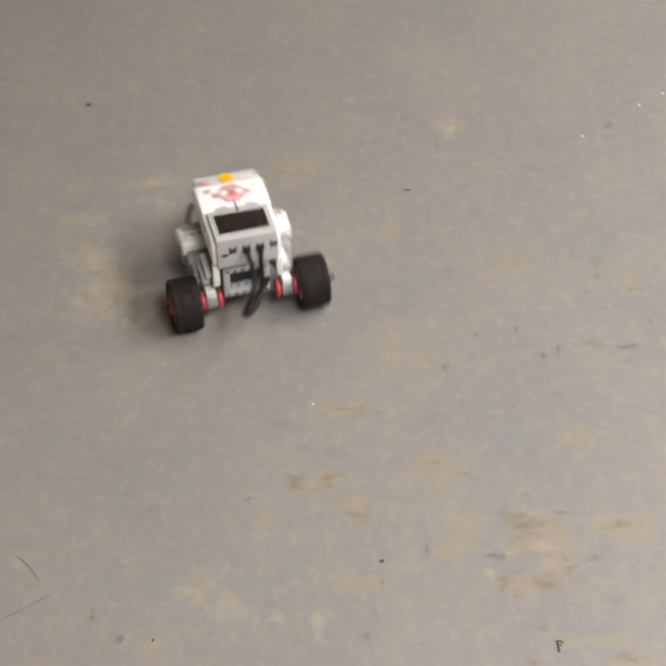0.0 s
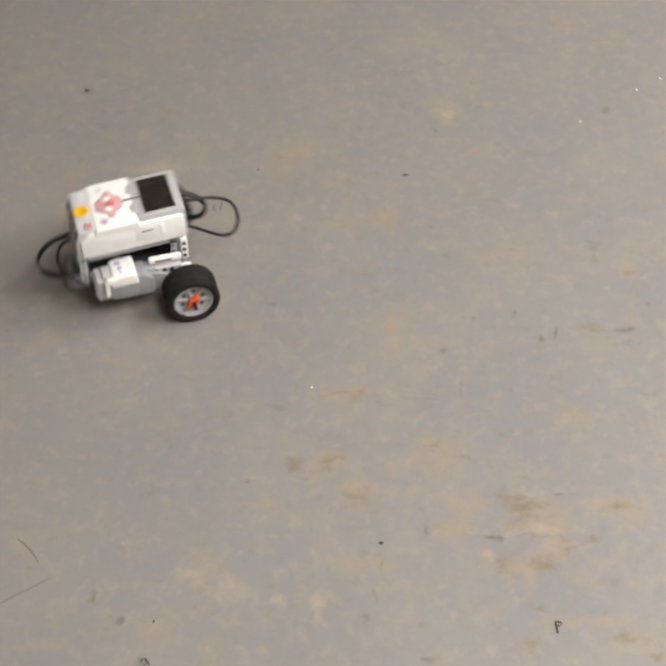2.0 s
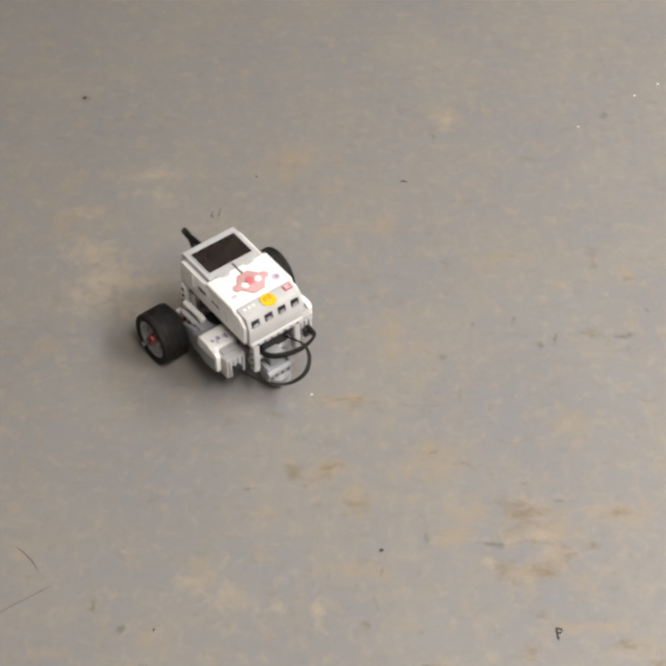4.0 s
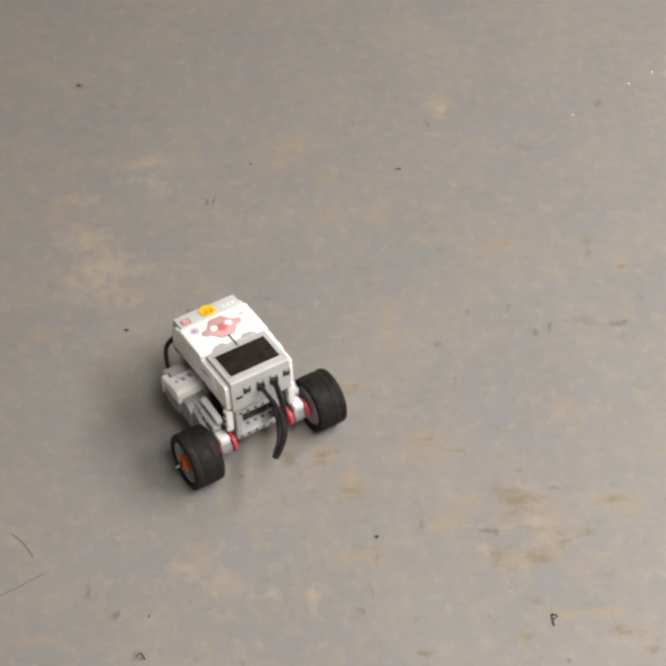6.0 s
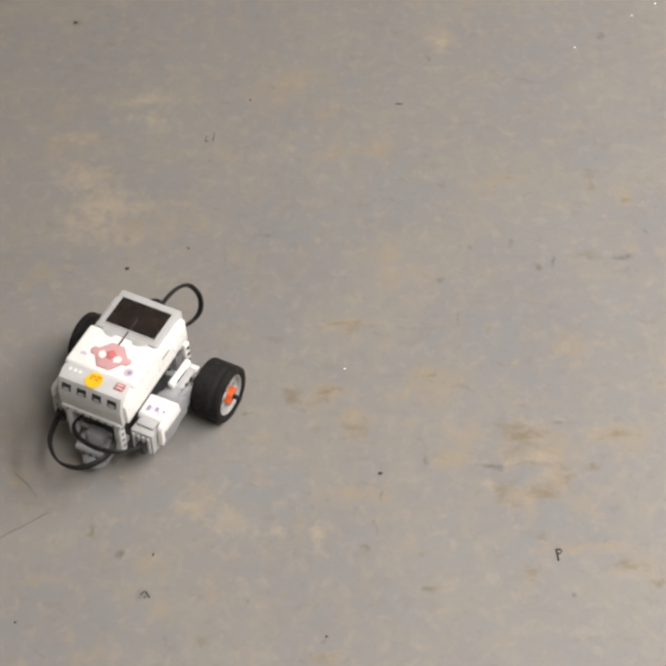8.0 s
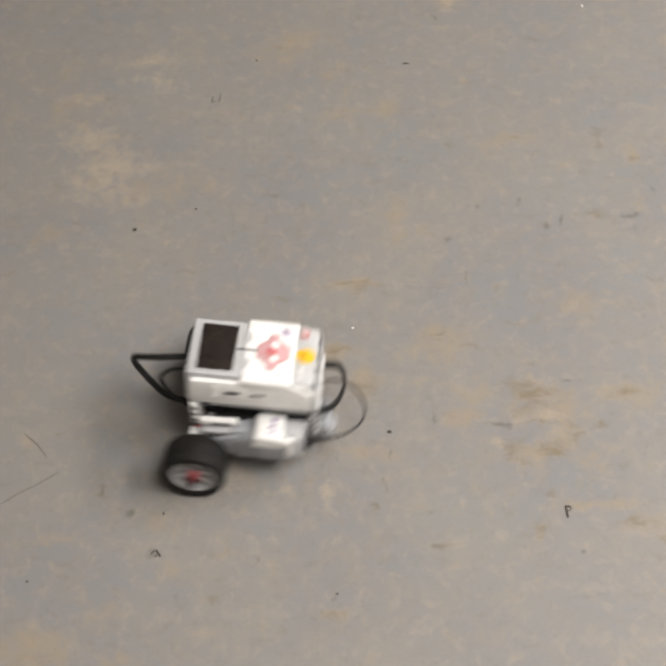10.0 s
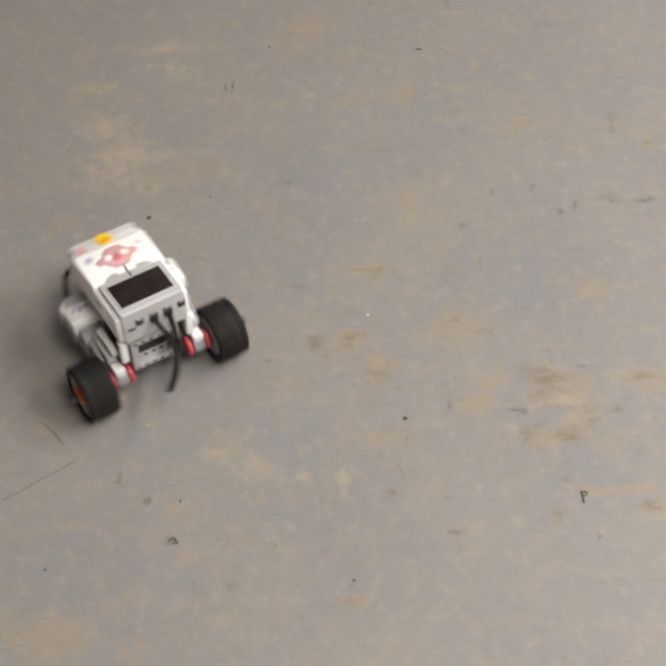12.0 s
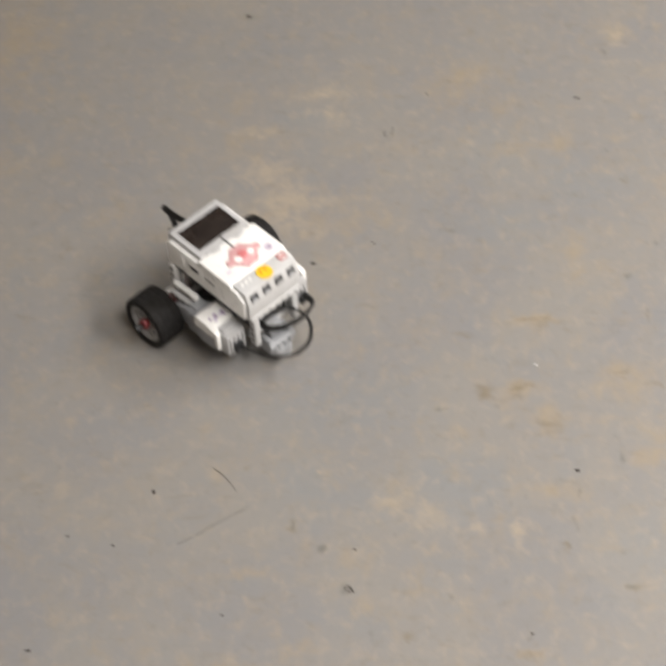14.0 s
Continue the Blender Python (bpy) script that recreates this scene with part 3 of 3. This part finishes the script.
    for i in range(4):
        x = -0.0235 + i * 0.0157
        part("sensor_port", b(moved(block(x - 0.0048, x + 0.0048, 0.0046, 0.0124, -0.002, 0.0004, 0.0006), slope)), BLACK, shell)
        part("port_latch", b(moved(block(x - 0.0030, x + 0.0030, 0.0090, 0.0126, -0.002, 0.0008, 0.0003), slope)), GREY, shell)
    lean = Matrix.Translation((0, 0.0895, -0.0008)) @ pose(0, 0, 0, -2.8)
    part("sticker", b(moved(rod((0.0, 0.0085, 0), 0.0081, 0.0002, 0.0009, "z", 40, 0.0001), lean)), YELLOW, shell, "round yellow paper sticker")
    for x, y, w in ((-0.0035, 0.0045, 0.004), (0.0022, 0.005, 0.0045), (-0.002, 0.0075, 0.003), (0.0035, 0.0078, 0.0025)):
        part("sticker_bar", b(moved(block(x - w / 2, x + w / 2, y - 0.0009, y + 0.0009, 0.0008, 0.00115, 0.0), lean)), STICKER_INK, shell)
    part("logo_plate", b(moved(block(-0.0292, -0.0202, 0.0022, 0.0092, 0.0001, 0.0007, 0.0001), lean)), LOGO_RED, shell)
    for y in (0.0042, 0.0070):
        part("logo_bar", b(moved(block(-0.0278, -0.0216, y - 0.0005, y + 0.0005, 0.0006, 0.00095, 0.0), lean)), PALE, shell)
    for x in (0.016, 0.021, 0.026):
        part("print_bar", b(moved(block(x - 0.0013, x + 0.0013, 0.0045, 0.0072, 0.0002, 0.0006, 0.0), lean)), PALE, shell)
    part("ink_mark", b(rod((-0.0240, 0.0790, 0), 0.0046, -0.0005, 0.00022, "z", 24, 0.0)), LAVENDER, shell, "faded lavender ink mark")
    part("ink_mark", b(block(-0.0262, -0.0232, 0.0775, 0.0806, -0.0005, 0.0004, 0.0)), PURPLE, shell, "small purple ink mark")
    part("ink_mark", b(block(0.0215, 0.0272, 0.0750, 0.0780, -0.0005, 0.00025, 0.0)), LAVENDER, shell, "faint print")
    # front sockets
    for x in (-0.0150, -0.0010, 0.0130, 0.0270):
        part("motor_port", b(block(x - 0.0040, x + 0.0040, -0.0004, 0.003, -0.0196, -0.0112, 0.0008)), BLACK, shell)
        part("port_latch", b(block(x - 0.0024, x + 0.0024, -0.0009, 0.002, -0.0137, -0.0108, 0.0003)), GREY, shell)
    part("usb_port", b(block(-0.0268, -0.0198, -0.0004, 0.003, -0.0222, -0.0192, 0.0003)), BLACK, shell)
    # side slots, raised ribs and feet
    for s in (1, -1):
        xa, xb = (0.0353, 0.0361) if s > 0 else (-0.0361, -0.0353)
        part("side_cover", b(block(min(s * 0.0345, s * 0.0362), max(s * 0.0345, s * 0.0362), 0.022, 0.052, -0.026, -0.0085, 0.0006)), WHITE, shell)
        for k in range(4):
            part("rib", b(block(min(s * 0.0350, s * 0.0370), max(s * 0.0350, s * 0.0370), 0.0235, 0.0275, -0.0238 + k * 0.0038, -0.0218 + k * 0.0038, 0.0003)), WHITE, shell)
        if s > 0:
            part("usb_slot", b(block(0.0352, 0.0366, 0.034, 0.046, -0.0190, -0.0152, 0.0003)), BLACK, shell)
            part("card_slot", b(block(0.0345, 0.0360, 0.055, 0.067, -0.0192, -0.0172, 0.0003)), BLACK, shell)
        else:
            part("speaker_slot", b(block(-0.0366, -0.0352, 0.034, 0.046, -0.0150, -0.0140, 0.0002)), DARK, shell)
    part("battery_base", b(block(-0.0325, 0.0325, 0.004, 0.103, -0.0415, -0.0335, 0.0015)), GREY, shell, "grey underside of the brick")
    return shell


# Dark raised discs give the beam holes their shaded look; nothing is cut.
def hole_row(thing, points, radius=0.0026, deep=0.0012, axis="x", mat=None):
    for p in points:
        i = "xyz".index(axis)
        part("hole_disc", rod([0 if k == i else p[k] for k in range(3)], radius, p[i] - deep, p[i] + deep, axis, 12, 0.0003), mat or BLACK, thing)


def bar(x0, x1, y0, y1, z0, z1, bevel=0.0022):
    return block(x0, x1, y0, y1, z0, z1, bevel, 3)


def build_motor(s):
    """Drive motor on side s: hub at the axle, neck, and the white head beside the brick."""
    X = lambda a, b: (min(s * a, s * b), max(s * a, s * b))
    neck = part("motor", joined(
        prism([(-0.004, 0.0175), (0.010, 0.0165), (0.048, 0.030), (0.048, 0.052), (0.030, 0.050), (0.008, 0.0415), (-0.006, 0.0385)], *X(0.0345, 0.0455), bevel=0.002),
        prism([(0.034, 0.027), (0.074, 0.0265), (0.082, 0.032), (0.083, 0.050), (0.044, 0.054), (0.034, 0.048)], *X(0.0305, 0.0545), bevel=0.0025),
        prism([(0.012, 0.028), (0.036, 0.028), (0.040, 0.040), (0.038, 0.051), (0.028, 0.050), (0.012, 0.043)], *X(0.0335, 0.0520), bevel=0.002),
        rod((0, 0, 0.028), 0.0096, *X(0.0340, 0.0455), "x", 32, 0.001),
    ), MOTOR_GREY, robot, "grey motor with a white cap and red hub")
    for a, b in ((0.0285, 0.0328), (0.0464, 0.0508)):
        part("hub_disc", rod((0, 0, 0.028), 0.0101, *X(a, b), "x", 32, 0.0012), RED, neck, "red hub disc")
    part("motor_cap", joined(
        prism([(0.0500, 0.048), (0.0520, 0.0596), (0.055, 0.0618), (0.0750, 0.0600), (0.0780, 0.057), (0.0785, 0.047)], *X(0.0290, 0.0582), bevel=0.0028, segments=3),
        prism([(0.0710, 0.052), (0.0715, 0.0600), (0.0825, 0.0590), (0.0855, 0.0555), (0.0855, 0.0370), (0.0835, 0.0350), (0.0805, 0.040), (0.0805, 0.052)], *X(0.0535, 0.0590), bevel=0.0014),
    ), WHITE, neck, "white rounded motor cap")
    part("cap_side", prism([(0.0515, 0.034), (0.0510, 0.053), (0.0820, 0.0520), (0.0820, 0.036), (0.078, 0.0305), (0.060, 0.0295)], *X(0.0500, 0.0578), bevel=0.0022), MOTOR_GREY, neck)
    socket = part("cable_socket", joined(block(*X(0.0305, 0.0530), 0.0725, 0.0930, 0.029, 0.0545, 0.0016), block(*X(0.0330, 0.0505), 0.0735, 0.0860, 0.0540, 0.0572, 0.0010)), PANEL, neck, "light grey cable socket")
    socket.parent = robot
    for k in range(4):
        part("fin", block(*X(0.0325 + k * 0.0050, 0.0352 + k * 0.0050), 0.0920, 0.0950, 0.031, 0.051, 0.0005), PANEL, socket)
    part("socket_hole", block(*X(0.0375, 0.0465), 0.0926, 0.0936, 0.034, 0.044, 0.0002), BLACK, neck)
    for k, (w, y0, y1, ink) in enumerate(((0.0032, 0.0660, 0.0720, PURPLE), (0.0022, 0.0665, 0.0705, LAVENDER), (0.0036, 0.0650, 0.0700, PURPLE), (0.0026, 0.0680, 0.0735, LAVENDER), (0.0024, 0.0660, 0.0690, PURPLE))):
        part("print_bar", moved(block(*sorted((s * (0.0345 + k * 0.0038), s * (0.0345 + k * 0.0038 + w))), y0, y1, -0.001, 0.0, 0.0), Matrix.Translation((0, 0, 0.06675)) @ pose(0, 0, 0, -4.83)), ink, neck, "faint purple print")
    part("hub_cap", block(*X(0.0350, 0.0452), -0.0075, 0.0060, 0.0360, 0.0435, 0.0016), WHITE, neck, "white block over the hub")
    part("rear_cap", block(*X(0.0330, 0.0470), 0.030, 0.046, 0.030, 0.0535, 0.0016), GREY, neck)


def build_frames():
    # front frame between the motors
    ff = part("front_frame", joined(bar(-0.026, 0.0225, -0.0045, 0.003, 0.0625, 0.0695), bar(-0.026, 0.0225, -0.0045, 0.0105, 0.0305, 0.0375),
                                    bar(-0.026, -0.019, -0.0045, 0.003, 0.0335, 0.067), bar(0.0155, 0.0225, -0.0045, 0.003, 0.0335, 0.067)), PANEL, robot, "light grey open beam frame")
    hole_row(ff, [(x, -0.0045, z) for z in (0.066, 0.034) for x in (-0.0215, -0.0135, -0.0055, 0.0025, 0.0105, 0.0185)], 0.0017, 0.0004, "y", DARK)
    hole_row(ff, [(x, 0.0045, 0.0375) for x in (-0.0175, -0.0095, -0.0015, 0.0065, 0.0145)], 0.0017, 0.0004, "z", DARK)
    part("inner_block", block(-0.0175, 0.014, 0.0085, 0.020, 0.036, 0.062, 0.002), BLACK, robot, "black block inside the beam frame")
    part("cross_beam", bar(-0.034, 0.034, 0.004, 0.0115, 0.070, 0.0765), DARK, robot)
    part("lower_beam", bar(-0.026, 0.026, 0.010, 0.060, 0.028, 0.0355), DARK, robot)
    for s in (-1, 1):
        X = lambda a, b: (min(s * a, s * b), max(s * a, s * b))
        up = part("upright_connector", bar(*X(0.0295, 0.0368), -0.0062, 0.0015, 0.0495, 0.0765), WHITE, robot, "white upright connector beam")
        hole_row(up, [(s * 0.0368, -0.0022, z) for z in (0.0545, 0.0625, 0.0705)], 0.0022, 0.0006)
        wb = part("white_beam", bar(*X(0.0362, 0.0425), 0.0025, 0.0365, 0.0545, 0.0615), WHITE, robot, "short white beam")
        gb = part("grey_beam", bar(*X(0.0380, 0.0470), 0.0035, 0.0385, 0.0455, 0.0525), PANEL, robot, "short light grey beam with black discs for its holes")
        hole_row(gb, [(s * 0.0470, y, 0.0488) for y in (0.014, 0.022, 0.030)], 0.0024, 0.0007)
        part("slot", block(*X(0.0420, 0.0428), 0.013, 0.030, 0.0570, 0.0588, 0.0002), BLACK, wb)
    # rear frame and caster under the sensor ports
    rf = part("rear_frame", joined(bar(-0.0285, -0.0212, 0.0975, 0.1060, 0.0315, 0.0690), bar(0.0212, 0.0285, 0.0975, 0.1060, 0.0315, 0.0690), bar(-0.0260, 0.0260, 0.0890, 0.0960, 0.0330, 0.0395)), STRIP, robot, "light grey rear legs of the beam frame")
    hole_row(rf, [(s * 0.0285, 0.1022, z) for s in (-1, 1) for z in (0.040, 0.048, 0.056, 0.064)], 0.0017, 0.0004, "x", DARK)
    # Added black filler for the dark, shaded gap behind the rear cable.
    part("rear_gap_fill", block(-0.020, 0.020, 0.070, 0.096, 0.040, 0.068, 0.002), BLACK, robot)
    lip = part("port_lip", block(-0.031, 0.031, 0.0985, 0.1075, 0.0685, 0.0735, 0.001), STRIP, robot)
    hole_row(lip, [(-0.024 + 0.008 * k, 0.1075, 0.0706) for k in range(7)], 0.0013, 0.0004, "y", DARK)
    ch = part("caster_holder", joined(rod((0.002, 0.107, 0), 0.0128, 0.0075, 0.021, "z", 32, 0.003), block(-0.009, 0.013, 0.096, 0.115, 0.019, 0.029, 0.0020), block(-0.006, 0.010, 0.094, 0.1065, 0.026, 0.044, 0.0015),
                                      block(-0.0135, -0.008, 0.098, 0.112, 0.016, 0.034, 0.0015), block(0.012, 0.0175, 0.098, 0.112, 0.016, 0.034, 0.0015),
                                      rod((0, 0.1110, 0.026), 0.0042, -0.014, 0.018, "x", 18)), GREY, robot, "grey caster holder")
    part("caster_ball", lathe([(0.0089 * math.sin(math.pi * (k / 12 - 0.5)) + 0.0089, 0.0089 * math.cos(math.pi * (k / 12 - 0.5))) for k in range(13)], 28, "z"), STEEL, ch, "steel caster ball").location = (0.002, 0.107, 0)
    hole_row(ch, [(x, 0.1150, 0.024) for x in (-0.005, 0.002, 0.009)], 0.0020, 0.0006, "y", DARK)


def build_wheel(s):
    """Wheel about its own centre, its outer side towards s."""
    q = lambda pts: [(s * u, r) for u, r in pts]
    rim = part("wheel", lathe(q([(-0.0155, 0.0), (-0.0155, 0.019), (-0.014, 0.0206), (0.0112, 0.0206), (0.0118, 0.0203), (0.0118, 0.0188), (0.0104, 0.0182), (0.0080, 0.0172), (0.0072, 0.0060), (0.0095, 0.0052), (0.0095, 0.0)]), 56), RIM, robot, "grey plastic wheel with a black ribbed tyre")
    rim.location = (s * 0.0686, 0, 0.0282)
    part("tyre", lathe(q([(-0.0155, 0.0205), (-0.0168, 0.0225), (-0.0168, 0.0254), (-0.0155, 0.0276), (-0.0135, 0.0282), (-0.0082, 0.0282), (-0.0078, 0.02785), (-0.0068, 0.02785), (-0.0064, 0.0282), (-0.0007, 0.0282), (-0.0004, 0.0279),
                          (0.0004, 0.0279), (0.0007, 0.0282), (0.0054, 0.0281), (0.0058, 0.02785), (0.0068, 0.02785), (0.0072, 0.0281), (0.0108, 0.0280), (0.0125, 0.0274), (0.0138, 0.0252), (0.0138, 0.0225), (0.0125, 0.0205)]), 64), RUBBER, rim, "black rubber tyre with fine grooves")
    for k in range(6):
        a = 60 * k
        m = pose(0, 0, 0, a)
        X = sorted((s * 0.0066, s * 0.0096))
        part("spoke", moved(block(X[0], X[1], -0.0013, 0.0013, 0.0045, 0.0180, 0.0004), m), RIM, rim)
        X = sorted((s * 0.0074, s * 0.0082))
        part("spoke_hole", moved(rod((0, 0, 0.0115), 0.0023, X[0], X[1], "x", 12, 0.0001), pose(0, 0, 0, a + 30)), DARK, rim)
    X = sorted((s * 0.0085, s * 0.0146))
    part("hub_connector", joined(block(*X, -0.0034, 0.0034, -0.0082, 0.0082, 0.0014), rod((0, 0, 0), 0.0050, *X, "x", 20)), HUB_RED if s > 0 else ORANGE, rim, "red hub connector" if s > 0 else "orange hub connector")
    X = sorted((s * 0.0140, s * 0.0230))
    part("axle", joined(block(*X, -0.0022, 0.0022, -0.0008, 0.0008, 0.0002), block(*X, -0.0008, 0.0008, -0.0022, 0.0022, 0.0002)), BLACK, rim, "black cross axle end")
    X = sorted((s * -0.0172, s * -0.0150))
    part("bush", rod((0, 0, 0), 0.0042, *X, "x", 16), DARK, rim)
    return rim


def build_cables():
    part("cable", flat_cable([(-0.001, -0.001, 0.0955), (-0.001, -0.014, 0.0955), (-0.0005, -0.040, 0.0930), (-0.004, -0.0570, 0.0880), (-0.0095, -0.0635, 0.0795), (-0.0150, -0.0640, 0.0670), (-0.0155, -0.0585, 0.0540), (-0.0095, -0.0485, 0.0460), (0.001, -0.0360, 0.0445), (0.010, -0.0200, 0.0480), (0.015, -0.004, 0.0510), (0.016, 0.010, 0.050)], 0.0060, 0.0034, (-0.7, 0.1, 0.7)), CABLE, robot, "black flat cable looped out of the front")
    part("cable", flat_cable([(0.013, -0.001, 0.0955), (0.0125, -0.012, 0.0955), (0.0100, -0.026, 0.0890), (0.0085, -0.0350, 0.0760), (0.0110, -0.0300, 0.0620), (0.0165, -0.0180, 0.0550), (0.0190, -0.006, 0.049), (0.018, 0.010, 0.046)], 0.0056, 0.0030, (0.7, 0.0, 0.7)), CABLE, robot, "black flat cable bent down beside the frame")
    part("cable_plug", block(0.0088, 0.0172, -0.011, -0.004, 0.0925, 0.0990, 0.001), BLACK, robot)
    part("cable_plug", block(-0.0052, 0.0032, -0.011, -0.004, 0.0925, 0.0990, 0.001), BLACK, robot)
    part("cable", flat_cable([(0.043, 0.094, 0.040), (0.041, 0.109, 0.042), (0.033, 0.130, 0.042), (0.016, 0.1440, 0.041), (-0.004, 0.1440, 0.042), (-0.019, 0.132, 0.045), (-0.024, 0.116, 0.047), (-0.018, 0.100, 0.048), (-0.010, 0.085, 0.050)], 0.0054, 0.0021, (0.7, 0.0, 0.7)), CABLE, robot, "black flat cable looped out behind the caster")
    part("cable", flat_cable([(-0.043, 0.094, 0.042), (-0.042, 0.105, 0.046), (-0.034, 0.120, 0.054), (-0.014, 0.1260, 0.056), (0.008, 0.121, 0.056), (0.018, 0.109, 0.055), (0.014, 0.092, 0.054)], 0.0060, 0.0030, (-0.55, 0.0, 0.83)), CABLE, robot, "black flat cable across the rear frame")
    for s in (-1, 1):
        part("cable_plug", block(s * 0.043 - 0.0045, s * 0.043 + 0.0045, 0.0925, 0.1000, 0.034, 0.044, 0.001), BLACK, robot)


build_brick()
build_motor(-1)
build_motor(1)
build_frames()
wheel_left = build_wheel(-1)
wheel_right = build_wheel(1)
build_cables()


# ---- dirt on the floor ----
def lump(rx, ry, rz, seed, turn=0.0):
    """A small uneven crumb lying on the floor."""
    rnd = random.Random(seed)
    bm = bmesh.new()
    bmesh.ops.create_icosphere(bm, subdivisions=2, radius=1)
    for v in bm.verts:
        k = 0.75 + 0.5 * rnd.random()
        v.co = Vector((v.co.x * rx * k, v.co.y * ry * k, max(0.0, v.co.z) * rz * k))
    return moved(bm, pose(0, 0, 0, 0, 0, turn))


def crumb(x, y, rx, ry, mat, label, name="dirt_crumb", group="dirt crumbs on the floor", turn=0.0):
    ob = mesh_object(name, lump(rx, ry, 0.0007, int(x * 9000) + int(y * 700), turn), mat)
    ob.location = (x, y, 0.0002)
    return tagged(ob, label, "dirt crumb", group)


DARK_CRUMBS = [(-0.289, 1.629, 2.6, 2.0), (0.086, 1.465, 3.6, 1.1), (0.042, 0.946, 2.3, 1.7), (-0.162, 0.863, 0.9, 1.7), (-0.379, 0.872, 1.5, 1.2),
               (-0.421, 0.883, 1.4, 0.9), (-0.442, 0.765, 2.6, 1.1), (-0.347, 0.931, 1.5, 3.0), (-0.143, 1.245, 1.1, 1.0), (-0.081, 1.478, 1.1, 1.0), (-0.277, 0.797, 1.2, 1.0), (-0.011, 0.774, 1.3, 1.1)]
for x, y, rx, ry in DARK_CRUMBS:
    crumb(x, y, rx * 0.001, ry * 0.001, SPECK, "small dark crumb of dirt on the concrete")
for x, y in ((0.294, 1.557), (0.368, 1.614), (0.399, 1.636)):
    crumb(x, y, 0.0013, 0.0011, PALE, "tiny white paint chip on the concrete", "paint_chip", "white paint chips")
dropped_crumb = crumb(-0.205, 1.218, 0.0024, 0.0019, SPECK, "small dark crumb of dirt dropped by the robot")
loose_chip = crumb(-0.021, 1.141, 0.0011, 0.0009, PALE, "tiny white paint chip pushed along by the robot", "paint_chip", "white paint chips")


def scrap(name, x, y, strokes, mat, label):
    """A thin scrap made of short strokes: from, to and width in millimetres."""
    bms = []
    for ax, ay, bx, by, w in strokes:
        length = math.hypot(bx - ax, by - ay)
        bms.append(moved(block(0, length / 1000, -w / 2000, w / 2000, 0, 0.0005, 0.0001), pose(ax / 1000, ay / 1000, 0, 0, 0, math.degrees(math.atan2(by - ay, bx - ax)))))
    ob = mesh_object(name, joined(*bms), mat)
    ob.location = (x, y, 0.0002)
    return tagged(ob, label, "scrap", "scraps on the floor")


scrap("dark_scrap", 0.195, 0.851, [(-2, 5.5, -1, -6.5, 1.6), (-2, 5.5, 2.6, 4.8, 1.6), (2.6, 4.8, 2.8, 2.2, 1.1), (-1.5, 1, 1.8, 0.8, 1.3)], SPECK, "dark bent scrap stuck to the concrete")
scrap("bent_scrap", -0.125, 1.417, [(-5, -6, -3.5, 2, 1.1), (-5, -6, -2, -6.5, 0.8), (3.5, -6, 5, 7, 1.1)], SCUFF, "thin grey bent scrap on the concrete")
scrap("dark_scrap", -0.167, 0.821, [(-4, 0, -1, 4, 1.3), (0, 4, 4, -3, 1.5), (-1, -3, 1, -2, 1.0)], GRIME, "dark crumbly scrap stuck to the concrete")
scrap("scratch", -0.290, 0.892, [(-31, -20, -14, -10, 1.0), (-14, -10, -2, -1, 1.3), (-2, -1, 13, 8, 1.3), (13, 8, 32, 21, 0.9)], SCRATCH, "long thin grey scratch in the concrete paint")
scrap("scratch", -0.293, 0.957, [(0, 0, 8, -7, 0.6), (8, -7, 14, -14, 0.7), (14, -14, 19, -21, 0.6), (19, -21, 22, -27, 0.4)], FAINT, "thin grey scratch in the concrete paint")


# ---- the robot's drive ----
def rolled(rows, side, start=0.0, half=0.0672, radius=0.0281):
    """Spin of the wheel on one side, in degrees, from the robot's way over the floor."""
    out, angle, last = [], start, None
    for t, x, y, h in rows:
        a = radians(h)
        p = Vector((x + side * half * math.cos(a), y + side * half * math.sin(a)))
        if last:
            mid = (a + last[1]) / 2
            angle -= math.degrees((p - last[0]).dot(Vector((-math.sin(mid), math.cos(mid)))) / radius)
        last = (p, a)
        out.append((t, angle))
    return out


def fine_rows(rows, step=0.1):
    out = []
    for (t0, *a), (t1, *b) in zip(rows, rows[1:]):
        n = max(1, round((t1 - t0) / step))
        out += [(t0 + (t1 - t0) * k / n, *(u + (v - u) * k / n for u, v in zip(a, b))) for k in range(n)]
    return out + [rows[-1]]


def motions():
    walk(robot, [(t, pose(x, y, 0, 0, 0, h)) for t, x, y, h in ROBOT_ROWS])
    for wheel, side, start in ((wheel_left, -1, -30.0), (wheel_right, 1, 0.0)):
        walk(wheel, [(t, pose(side * 0.0686, 0, 0.0282, a)) for t, a in rolled(fine_rows(ROBOT_ROWS), side, start)])
    stuck = pose(-0.0410, 0.0792, 0.0258)  # under the motor until it falls off
    fallen = pose(-0.205, 1.218, 0.0002, 0, 0, -330.8)
    walk(dropped_crumb, [(t, pose(x, y, 0, 0, 0, h) @ stuck) for t, x, y, h in ROBOT_ROWS if t < 5.35] + [(5.4, fallen), (9.0, fallen), (14.0, fallen)])
    before, after = pose(-0.021, 1.141, 0.0002), pose(0.013, 1.074, 0.0002, 0, 0, 40)
    walk(loose_chip, [(0.0, before), (5.7, before), (5.9, before), (6.3, pose(0.004, 1.085, 0.0002, 0, 0, 25)), (6.7, after), (7.0, after), (14.0, after)])


motions()
